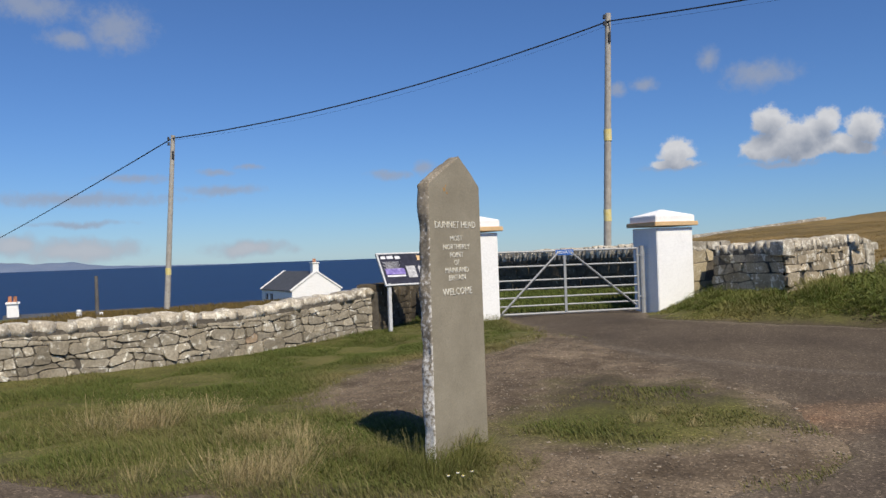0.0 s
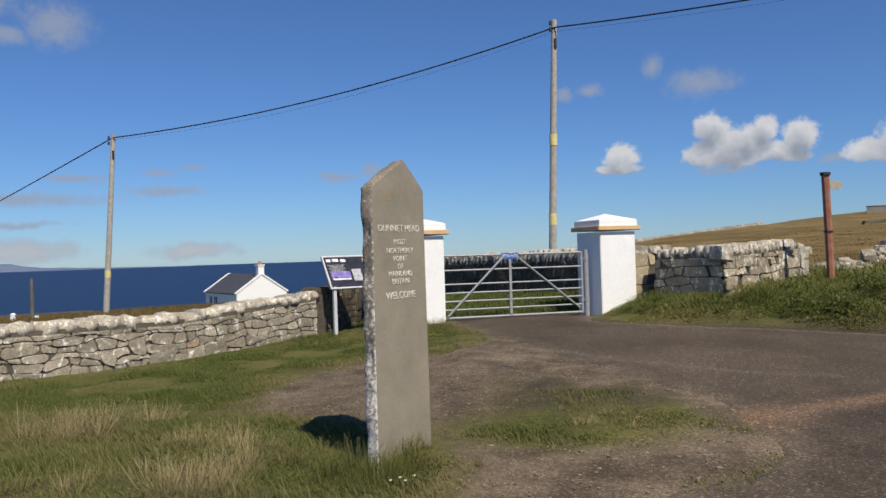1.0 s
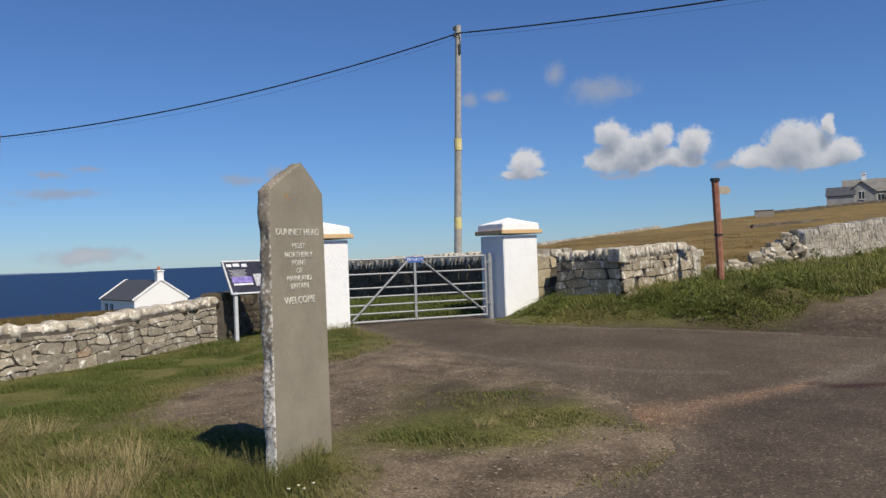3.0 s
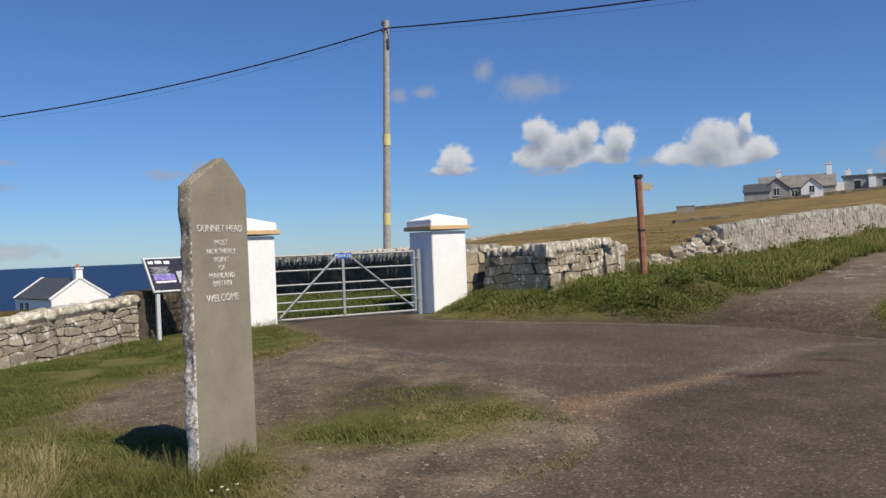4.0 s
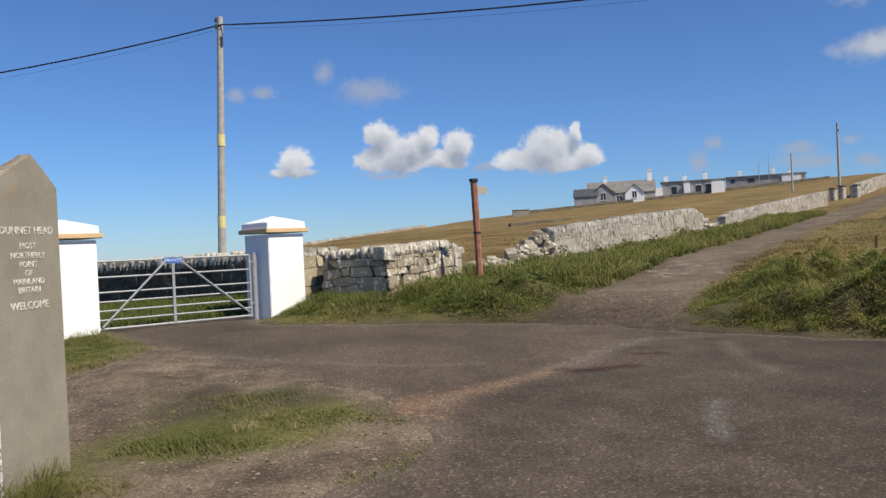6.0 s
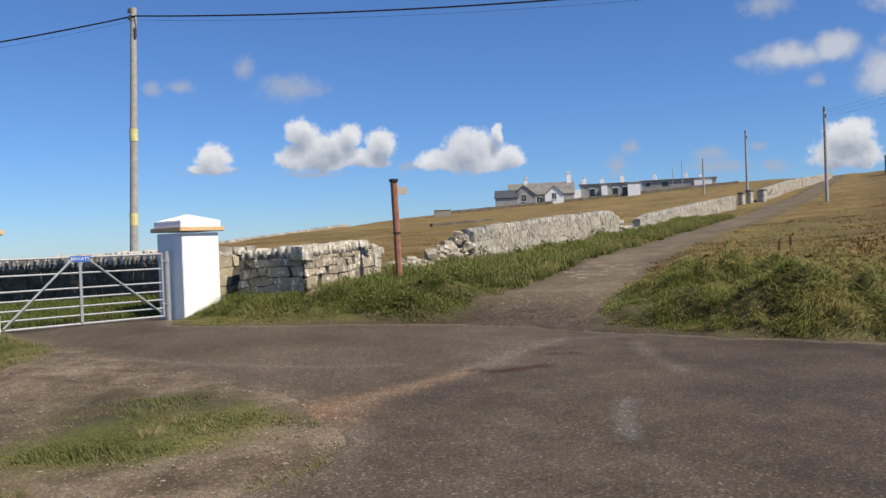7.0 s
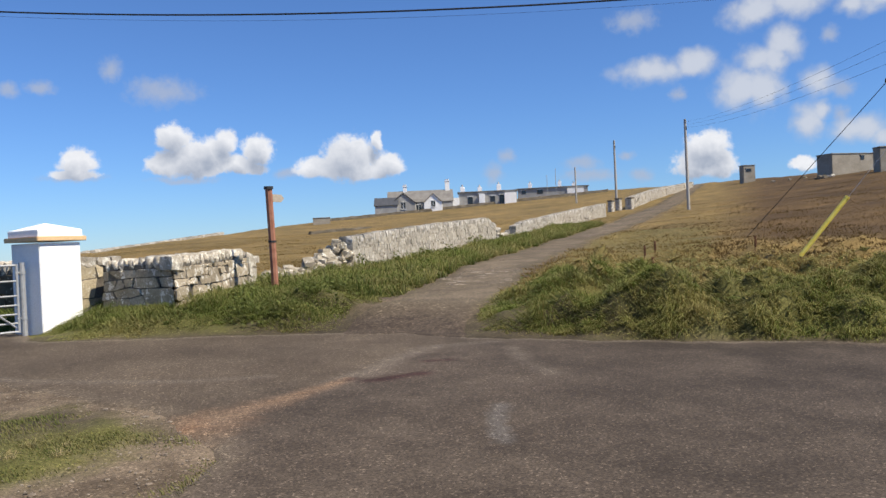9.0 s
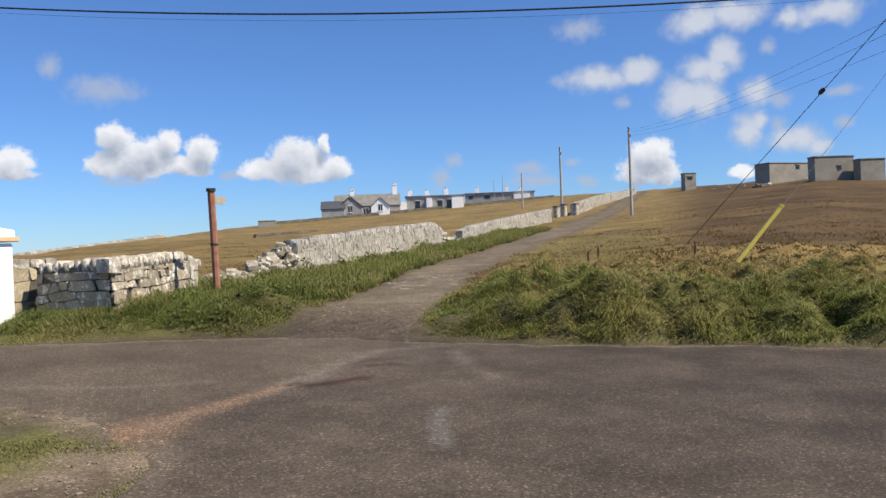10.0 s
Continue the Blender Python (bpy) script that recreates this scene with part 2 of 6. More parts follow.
POT_PALE = material("weathered_pot", (.50, .44, .38), (.60, .54, .47), 8.0, rough=.8)
POT = material("clay_pot", (.45, .19, .10), (.55, .26, .15), 8.0, rough=.8)
CONCRETE = material("weathered_concrete", (.25, .225, .18), (.34, .31, .255), .7, bump=.5, bump_scale=10)
ASPHALT_A, ASPHALT_B = (.0715, .0548, .038), (.106, .0828, .0575)


def zone_material(name, base, layers, speck, bump, bump_scale, rough=.95, chips=70.0, pale=.6, mixed=.24):
    """base: two colours and a scale; layers: (attribute, colour a, colour b, scale, softness) laid over it, frayed by noise."""
    m = bpy.data.materials.new(name)
    m.use_nodes = True
    add = nodes_of(m.node_tree)
    pos = add("ShaderNodeNewGeometry").outputs["Position"]

    def two(a, b, scale):
        n = add("ShaderNodeTexNoise", (0, pos), i_Scale=scale, i_Detail=7.0, i_Roughness=.65)
        s = add("ShaderNodeMapRange", (0, n.outputs["Fac"]), n1=.36, n2=.64, n3=0, n4=1)
        x = add("ShaderNodeMix", (0, s.outputs[0]), data_type="RGBA")
        x.inputs[6].default_value, x.inputs[7].default_value = (*a, 1), (*b, 1)
        return x.outputs[2]
    col = two(*base)
    fray = add("ShaderNodeTexNoise", (0, pos), i_Scale=5.0, i_Detail=8.0, i_Roughness=.7).outputs["Fac"]
    for attr, a, b, scale, soft in layers:
        v = add("ShaderNodeAttribute", attribute_name=attr).outputs["Fac"]
        s = add("ShaderNodeMath", (0, fray), (2, v), operation="MULTIPLY_ADD", n1=.9).outputs[0]
        f = add("ShaderNodeMapRange", (0, s), n1=.95 - soft, n2=.95 + soft, n3=0, n4=1).outputs[0]
        x = add("ShaderNodeMix", (0, f), (6, col), (7, two(a, b, scale)), data_type="RGBA")
        col = x.outputs[2]
    grain = add("ShaderNodeTexNoise", (0, pos), i_Scale=bump_scale, i_Detail=5.0, i_Roughness=.75).outputs["Fac"]
    tone = add("ShaderNodeMapRange", (0, grain), n1=.3, n2=.7, n3=1 - speck, n4=1 + speck).outputs[0]
    chip = add("ShaderNodeTexVoronoi", (0, pos), i_Scale=chips, i_Randomness=1.0)
    hue = add("ShaderNodeSeparateColor", (0, chip.outputs["Color"])).outputs[0]
    pick = add("ShaderNodeMapRange", (0, hue), n1=.0, n2=1.0, n3=1 - mixed, n4=1 + mixed).outputs[0]
    odd = add("ShaderNodeMapRange", (0, hue), n1=.935, n2=.955, n3=0, n4=pale).outputs[0]
    lit = add("ShaderNodeMath", (0, pick), (1, odd), operation="ADD").outputs[0]
    tone = add("ShaderNodeMath", (0, tone), (1, lit), operation="MULTIPLY").outputs[0]
    wide = add("ShaderNodeTexNoise", (0, pos), i_Scale=.55, i_Detail=4.0, i_Roughness=.6).outputs["Fac"]
    sway = add("ShaderNodeMapRange", (0, wide), n1=.3, n2=.7, n3=.8, n4=1.2).outputs[0]
    tone = add("ShaderNodeMath", (0, tone), (1, sway), operation="MULTIPLY").outputs[0]
    col = add("ShaderNodeVectorMath", (0, col), (3, tone), operation="SCALE").outputs[0]
    lump = add("ShaderNodeBump", (2, lit), i_Strength=bump, i_Distance=.012)
    sh = add("ShaderNodeBsdfPrincipled", (0, col), ("Normal", lump.outputs[0]), i_Roughness=rough, i_Specular_IOR_Level=.2)
    add("ShaderNodeOutputMaterial", (0, sh.outputs[0]))
    return m


GROUND = zone_material("turf_and_heath", ((.080, .080, .023), (.118, .108, .036), 1.2),
                       [("heath", (.125, .092, .034), (.225, .154, .056), .14, .25), ("moor", (.058, .036, .014), (.112, .070, .028), .16, .25),
                        ("soil", (.046, .037, .023), (.082, .066, .04), 2.5, .3), ("bare", (.082, .061, .040), (.175, .135, .092), 2.2, .3)], .35, .9, 42, mixed=.3)
# the fresh layer is only a darker tone, stronger towards the east
ROAD = zone_material("worn_asphalt", (ASPHALT_A, ASPHALT_B, .8),
                     [("coarse", (.0605, .0467, .034), (.094, .0738, .054), 1.3, .35), ("fresh", (.039, .0306, .023), (.0625, .0492, .0372), 1.1, .6), ("edge", (.09, .07, .047), (.155, .124, .088), 3.0, .3),
                      ("silt", (.12, .098, .074), (.155, .128, .098), 4.0, .45), ("sand", (.165, .098, .056), (.205, .135, .082), 4.0, .4),
                      ("patch", (.094, .082, .069), (.112, .098, .083), 9.0, .16), ("stain", (.036, .019, .015), (.052, .028, .022), 4.0, .3)], .5, .7, 60, .9, 62.0, .9, .34)
TRACK = zone_material("stony_track", ((.10, .079, .052), (.16, .127, .086), .9), [("edge", (.07, .058, .034), (.105, .086, .05), 2.0, .35),
                      ("soil", (.048, .036, .026), (.078, .06, .043), 3.0, .3)], .4, .8, 22, .95, 34.0, .7, .3)


def blade_material(name, roots, fresh, dry, see=.3):
    m = bpy.data.materials.new(name)
    m.use_nodes = True
    add = nodes_of(m.node_tree)
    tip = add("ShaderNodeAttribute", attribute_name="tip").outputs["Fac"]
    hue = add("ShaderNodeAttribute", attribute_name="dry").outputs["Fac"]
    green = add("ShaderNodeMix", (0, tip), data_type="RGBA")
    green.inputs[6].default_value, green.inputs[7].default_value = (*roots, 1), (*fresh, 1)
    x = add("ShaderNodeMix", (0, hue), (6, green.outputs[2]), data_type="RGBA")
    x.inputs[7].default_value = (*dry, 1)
    sh = add("ShaderNodeBsdfPrincipled", (0, x.outputs[2]), i_Roughness=.7, i_Specular_IOR_Level=.15)
    thin = add("ShaderNodeBsdfTranslucent", (0, x.outputs[2]))
    both = add("ShaderNodeMixShader", (1, sh.outputs[0]), (2, thin.outputs[0]), n0=see)
    add("ShaderNodeOutputMaterial", (0, both.outputs[0]))
    return m


HEATHER = blade_material("heath_blades", (.13, .098, .036), (.165, .128, .044), (.29, .20, .078), .5)
MOORISH = blade_material("moor_blades", (.080, .052, .020), (.112, .073, .028), (.15, .099, .037), .5)
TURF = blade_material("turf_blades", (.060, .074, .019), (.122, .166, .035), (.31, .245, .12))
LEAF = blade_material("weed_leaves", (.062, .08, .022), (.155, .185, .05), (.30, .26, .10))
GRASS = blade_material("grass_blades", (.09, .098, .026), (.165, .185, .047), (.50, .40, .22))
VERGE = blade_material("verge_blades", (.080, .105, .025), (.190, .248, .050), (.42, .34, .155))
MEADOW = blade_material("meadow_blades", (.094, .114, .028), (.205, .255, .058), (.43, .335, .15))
SEA = bpy.data.materials.new("sea")
SEA.use_nodes = True


def make_sea():
    add = nodes_of(SEA.node_tree)
    pos = add("ShaderNodeNewGeometry").outputs["Position"]
    n = add("ShaderNodeTexNoise", (0, pos), i_Scale=.004, i_Detail=6.0)
    x = add("ShaderNodeMix", (0, n.outputs["Fac"]), data_type="RGBA")
    x.inputs[6].default_value, x.inputs[7].default_value = (.002, .011, .042, 1), (.004, .019, .066, 1)
    wave = add("ShaderNodeTexNoise", (0, pos), i_Scale=.35, i_Detail=4.0)
    lump = add("ShaderNodeBump", (2, wave.outputs["Fac"]), i_Strength=.6, i_Distance=.6)
    sh = add("ShaderNodeBsdfPrincipled", (0, x.outputs[2]), ("Normal", lump.outputs[0]), i_Roughness=.45, i_Specular_IOR_Level=.33)
    add("ShaderNodeOutputMaterial", (0, sh.outputs[0]))


make_sea()
# distance haze is mixed into the headland's base colour
FARLAND = material("far_headland", (.12, .17, .27), (.17, .21, .29), .004, bump=0)


# ---- building helpers ----
def part(name, bm, mat, parent=None, label="", smooth=False):
    """Links a bmesh as one mesh object, under a thing or a part."""
    me = bpy.data.meshes.new(name)
    bm.normal_update()
    bm.to_mesh(me)
    bm.free()
    me.materials.append(mat)
    if smooth:
        me.polygons.foreach_set("use_smooth", [True] * len(me.polygons))
    ob = new(name, me)
    ob.parent = parent
    if label:
        ob["label"] = label
    return ob


def thing(name, at, label, category, group="", kind="", turn=0):
    ob = new(name)
    ob.matrix_world = pose(*at, 0, 0, turn)
    return tagged(ob, label, category, group, kind)


def box(bm, cx, cy, cz, sx, sy, sz, m=None):
    made = bmesh.ops.create_cube(bm, size=1, matrix=(m or Matrix()) @ Matrix.Translation((cx, cy, cz)) @ Matrix.Diagonal((sx, sy, sz, 1)))
    return made["verts"]


def boxed(*dims, bevel=0.0, m=None):
    bm = bmesh.new()
    box(bm, *dims, m=m)
    if bevel:
        bmesh.ops.bevel(bm, geom=bm.edges[:], offset=bevel, segments=2, affect="EDGES")
    return bm


def tube(points, radii, sides=10, caps=True):
    """A bmesh tube through points; radii one or many."""
    bm = bmesh.new()
    rings = []
    pts = [Vector(p) for p in points]
    for i, p in enumerate(pts):
        d = (pts[min(i + 1, len(pts) - 1)] - pts[max(i - 1, 0)]).normalized()
        side = d.cross(Vector((0, 0, 1)) if abs(d.z) < .95 else Vector((1, 0, 0))).normalized()
        up = side.cross(d)
        r = radii if isinstance(radii, (int, float)) else radii[i]
        rings.append([bm.verts.new(p + (side * math.cos(a) + up * math.sin(a)) * r) for a in (2 * math.pi * k / sides for k in range(sides))])
    for a, b in zip(rings, rings[1:]):
        for k in range(sides):
            bm.faces.new((a[k], a[(k + 1) % sides], b[(k + 1) % sides], b[k]))
    if caps:
        bm.faces.new(rings[0][::-1])
        bm.faces.new(rings[-1])
    bmesh.ops.recalc_face_normals(bm, faces=bm.faces[:])
    return bm


def lettering(name, words, size, mat, parent, m, depth=.002, label=""):
    cu = bpy.data.curves.new(name, "FONT")
    cu.body, cu.size, cu.extrude, cu.align_x, cu.align_y = words, size, depth, "CENTER", "CENTER"
    cu.resolution_u = 2
    tmp = new(name, cu)
    me = bpy.data.meshes.new_from_object(tmp.evaluated_get(bpy.context.evaluated_depsgraph_get()))
    bpy.data.objects.remove(tmp)
    bpy.data.curves.remove(cu)
    me.materials.clear()
    me.materials.append(mat)
    ob = new(name, me)
    ob.parent = parent
    ob.matrix_local = m
    if label:
        ob["label"] = label
    return ob


def mesh_of(name, verts, faces, mat, smooth=False, **attrs):
    """A mesh object from numpy vertices and faces (n x 3 or n x 4), with float attributes on its points."""
    me = bpy.data.meshes.new(name)
    faces = np.asarray(faces, np.int32)
    n, k = faces.shape
    me.vertices.add(len(verts))
    me.vertices.foreach_set("co", np.asarray(verts, np.float32).ravel())
    me.loops.add(n * k)
    me.loops.foreach_set("vertex_index", faces.ravel())
    me.polygons.add(n)
    me.polygons.foreach_set("loop_start", np.arange(0, n * k, k, dtype=np.int32))
    for key, values in attrs.items():
        me.attributes.new(key, "FLOAT", "POINT").data.foreach_set("value", np.asarray(values, np.float32))
    me.materials.append(mat)
    me.update(calc_edges=True)
    me.validate()
    me.polygons.foreach_set("use_smooth", np.full(len(me.polygons), smooth))
    return new(name, me)


def inside(poly, x, y):
    """Signed distance to a polygon's edge, positive inside."""
    x, y = np.asarray(x, float), np.asarray(y, float)
    d, odd = np.full(x.shape, 1e9), np.zeros(x.shape, bool)
    for (ax, ay), (bx, by) in zip(poly, poly[1:] + poly[:1]):
        ex, ey = bx - ax, by - ay
        t = np.clip(((x - ax) * ex + (y - ay) * ey) / (ex * ex + ey * ey), 0, 1)
        d = np.minimum(d, np.hypot(x - ax - t * ex, y - ay - t * ey))
        cross = (ay > y) != (by > y)
        odd ^= cross & (x < ex * (y - ay) / (ey if ey else 1e-9) + ax)
    return np.where(odd, d, -d)


def near_line(line, x, y):
    """Distance to a polyline, and the share of the way along it."""
    x, y = np.asarray(x, float), np.asarray(y, float)
    d, s = np.full(x.shape, 1e9), np.zeros(x.shape)
    for i, ((ax, ay), (bx, by)) in enumerate(zip(line, line[1:])):
        ex, ey = bx - ax, by - ay
        t = np.clip(((x - ax) * ex + (y - ay) * ey) / (ex * ex + ey * ey), 0, 1)
        q = np.hypot(x - ax - t * ex, y - ay - t * ey)
        s, d = np.where(q < d, i + t, s), np.minimum(d, q)
    return d, s


def wobble(x, y, k, a):
    return a * (np.sin(k * x + 2.1 * np.sin(.7 * k * y)) + np.sin(1.3 * k * y + 1.7 * np.sin(.9 * k * x + 1)) + .6 * np.sin(2.7 * k * x - 2.2 * k * y))


ROAD_EDGE = [(1.5, 16.0), (1.45, 15.2), (1.65, 13.6), (2.0, 12.6), (2.2, 11.3), (2.65, 9.3), (3.2, 7.5), (3.05, 6.4), (2.9, 5.5), (2.25, 5.0), (1.4, 4.6),
             (.5, 4.6), (-.8, 4.98), (-1.8, 5.42), (-3.2, 6.1), (-9, 8.2), (-18, 9), (-18, -18), (26, -18), (26, -8), (13.6, 1.0), (12.3, 3.5), (11.4, 5.1),
             (10.3, 6.3), (9.4, 7.6), (8.7, 8.8), (8.35, 10.1), (7.9, 10.75), (7.25, 11.12), (6.35, 11.88), (5.2, 12.72), (4.55, 13.2), (4.0, 13.8), (3.95, 14.6), (4.2, 15.3), (4.3, 15.9), (4.2, 16.5)]


def road_in(x, y):
    return inside(ROAD_EDGE, x, y) + wobble(x, y, 3.1, .035) + wobble(x, y, 9.0, .012)


# the lie of the land: bearing from the camera's stand, clockwise from ahead
BEAR = np.array([-180, -120, -75, -45, -25, -8, 4, 10, 15, 19, 26.7, 32.8, 40, 51, 59, 66, 70, 74, 90, 120, 150, 180.0])
Z14 = np.array([-.3, -.1, .0, .08, .12, .22, .33, .38, .56, .66, .68, .62, .52, .42, .38, .38, .34, .28, .1, -.1, -.2, -.3])
CREST = np.array([60, 50, 40, 36, 36, 36, 34, 40, 70, 90, 120, 160, 185, 220, 170, 130, 110, 110, 110, 100, 60, 60.0])
ZCREST = np.array([0, -.2, -.4, -.5, -.45, -.3, .1, .8, 1.7, 2.3, 4.2, 6.75, 9.3, 13.6, 11.1, 9.3, 8.1, 7.5, 6, 4, 1, 0])
FALL = np.array([.05, .06, .09, .11, .11, .11, .1, .08, .05, .04, .03, .03, .03, .03, .03, .03, .03, .03, .03, .03, .04, .05])


def step(a, b, v):
    u = np.clip((v - a) / (b - a), 0, 1)
    return u * u * (3 - 2 * u)


def lumps(x, y):
    return (np.sin(x * .9 + 1.3 * np.sin(y * .7)) * np.cos(y * 1.1 + .8 * np.sin(x * .6 + 2)) + .5 * np.sin(x * 2.3 + y * 1.7 + 1) * np.cos(y * 2.9 - x))


def flat(x, y):
    right = -.01 - .01 * x + .03 * y
    left = .02 + .012 * y + .008 * x
    lo, hi = np.interp(y, (8, 14), (-2.5, -1.0)), np.interp(y, (8, 14), (.8, 4.8))
    return left + (right - left) * step(lo, hi, x)


def make_humps():
    """Old grass tussocks: place, radius, height."""
    rng = np.random.default_rng(404)
    big, small, low = 190, 200, 130
    x = np.concatenate([rng.uniform(8.5, 20, big + small), rng.uniform(5, 11, low)])
    y = np.concatenate([rng.uniform(1, 14.5, big + small), rng.uniform(11.5, 15.5, low)])
    r = np.concatenate([rng.uniform(.3, .7, big), rng.uniform(.14, .3, small), rng.uniform(.16, .42, low)])
    h = np.concatenate([rng.uniform(.14, .40, big), rng.uniform(.05, .16, small), rng.uniform(.04, .15, low)])
    return np.stack([x, y, r, h], -1)


HUMPS = make_humps()


def humps(x, y):
    out = np.zeros(np.shape(x))
    k = (x > 4) & (x < 21) & (y > 0) & (y < 16.5)
    if np.any(k):
        px, py = x[k], y[k]
        for a, b, r, h in HUMPS:
            m = (np.abs(px - a) < 2 * r) & (np.abs(py - b) < 2 * r)
            idx = np.flatnonzero(k)[m] if np.ndim(x) == 1 else None
            add = h * np.exp(-(((px[m] - a) ** 2 + (py[m] - b) ** 2) / (r * r)) ** 1.7)
            out.flat[idx] = np.maximum(out.flat[idx], add)
    return out


def height(x, y):
    """Height of the ground at x, y (arrays or numbers)."""
    x, y = np.asarray(x, float), np.asarray(y, float)
    r = np.hypot(x, y)
    b = np.degrees(np.arctan2(x, y))
    z14, rc, zc, fall = (np.interp(b, BEAR, q) for q in (Z14, CREST, ZCREST, FALL))
    u = np.clip((r - 14) / (rc - 14), 0, 1)
    far = z14 + (zc - z14) * u ** 1.25
    far = np.where(r > rc, np.maximum(zc - (r - rc) * fall, -40), far)
    far = far + lumps(x * .35, y * .35) * .08 * step(16, 40, r) * step(260, 120, r)
    out = road_in(x, y)
    w = np.where(b > 6, step(.15, -2.2, out) * step(9, 11, r), step(12.2, 15.2, r))
    z = flat(x, y) * (1 - w) + far * w
    # tussocky swellings on the banks
    swell = step(-.2, -1.2, out) * step(10, 12.5, r) * step(34, 22, r) * step(40, 48, b) * step(110, 95, b)
    swell = swell * step(-.3, -1.5, track_in(x, y))
    mound = np.atleast_1d(step(-.15, -.7, out) * step(-.1, -.7, track_in(x, y)) * step(30, 22, r) * step(6, 12, b) * step(110, 95, b) * step(1.2, 2.4, np.hypot(x - 9.3, y - 9.6)))
    lift = step(17.5, 13.0, r) * 1.15 * (humps(np.atleast_1d(x).ravel(), np.atleast_1d(y).ravel()).reshape(mound.shape) * mound).reshape(np.shape(z))
    z = z + .12 * step(1.6, .2, near_line([p[:2] for p in LEFT_WALL], x, y)[0]) * step(-3.2, -5.6, x)
    z = z - .13 * np.exp(-((x - 4.4) ** 2 + (y - 16.1) ** 2) / 2.6)
    return z + lift + swell * (.15 * np.maximum(lumps(x * 4.3 + 1, y * 4.1), 0) + .22 * lumps(x * 1.8, y * 1.8) + .10 * lumps(x * 3.7 + 4, y * 3.3) + .1)


# ---- plan of the surfaces ----
GRAVEL_EDGE = [(1.9, 13.2), (2.5, 11.6), (3.1, 9.3), (3.6, 7.5), (3.5, 6.4), (3.3, 5.5), (2.25, 4.4), (.2, 4.3), (.55, 5.2), (.62, 5.9), (.5, 6.6), (0, 7.1), (-1.06, 7.9),
               (-1.25, 8.6), (-.8, 10.1), (-.1, 10.9), (.7, 10.9), (1.4, 11.4), (1.6, 12.2)]
ISLAND = [(.5, 6.64), (.88, 7.05), (1.45, 8.45), (1.91, 8.82), (2.22, 8.2), (2.7, 8.25), (2.8, 7.62), (2.95, 6.61), (2.44, 6.1), (1.75, 5.94), (1.23, 6.04), (.69, 6.2)]
TRACK_LINE = [(7.4, 9.4), (8.8, 10.6), (10.8, 11.8), (18.2, 17.9), (30.5, 25.3), (47.5, 34.1), (80, 51.5), (137, 83)]
TRACK_HALF = [1.0, 1.0, .95, 1.0, 1.0, 1.1, 1.15, 1.2]
SAND_LINE = [(8.5, 8.35), (7.57, 8.55), (6.53, 8.08), (5.44, 7.49), (5.04, 7.28), (4.37, 7.03), (3.83, 6.78), (3.37, 6.58), (2.9, 6.4)]
LEFT_WALL = [(-6.9, 8.57, .93), (-5.23, 10.27, .9), (-3.0, 12.55, .84), (-1.05, 14.52, 1.02)]
BEND_CORNER = (6.32, 14.36, 1.59)
BEND_MITRE = (-.404, -1.948)   # from the wall's middle line to its outer corner, in half thicknesses


def track_in(x, y):
    d, s = near_line(TRACK_LINE, x, y)
    return np.interp(s, range(len(TRACK_HALF)), TRACK_HALF) - d + wobble(x, y, 2.3, .05)


def gravel_in(x, y):
    w = wobble(x, y, 2.7, .06) + wobble(x, y, 7.0, .025)
    return np.minimum(inside(GRAVEL_EDGE, x, y) + w, -inside(ISLAND, x, y) - w)


def spread(lo, a, b, hi, fine, grow):
    mid = list(np.arange(a, b + 1e-6, fine))
    left, right, s = [], [], fine
    while mid[0] - sum(left) > lo:
        s *= grow
        left.append(s)
    s = fine
    while mid[-1] + sum(right) < hi:
        s *= grow
        right.append(s)
    return np.concatenate([mid[0] - np.cumsum(left)[::-1], mid, mid[-1] + np.cumsum(right)])


MOUTH = [(7.2, 11.3), (7.95, 10.85), (8.5, 9.9), (8.85, 9.0), (9.3, 8.0)]


def trodden(x, y):
    return np.clip(1.15 - near_line(MOUTH, x, y)[0] * .5 + wobble(x, y, 1.9, .06), 0, 1)


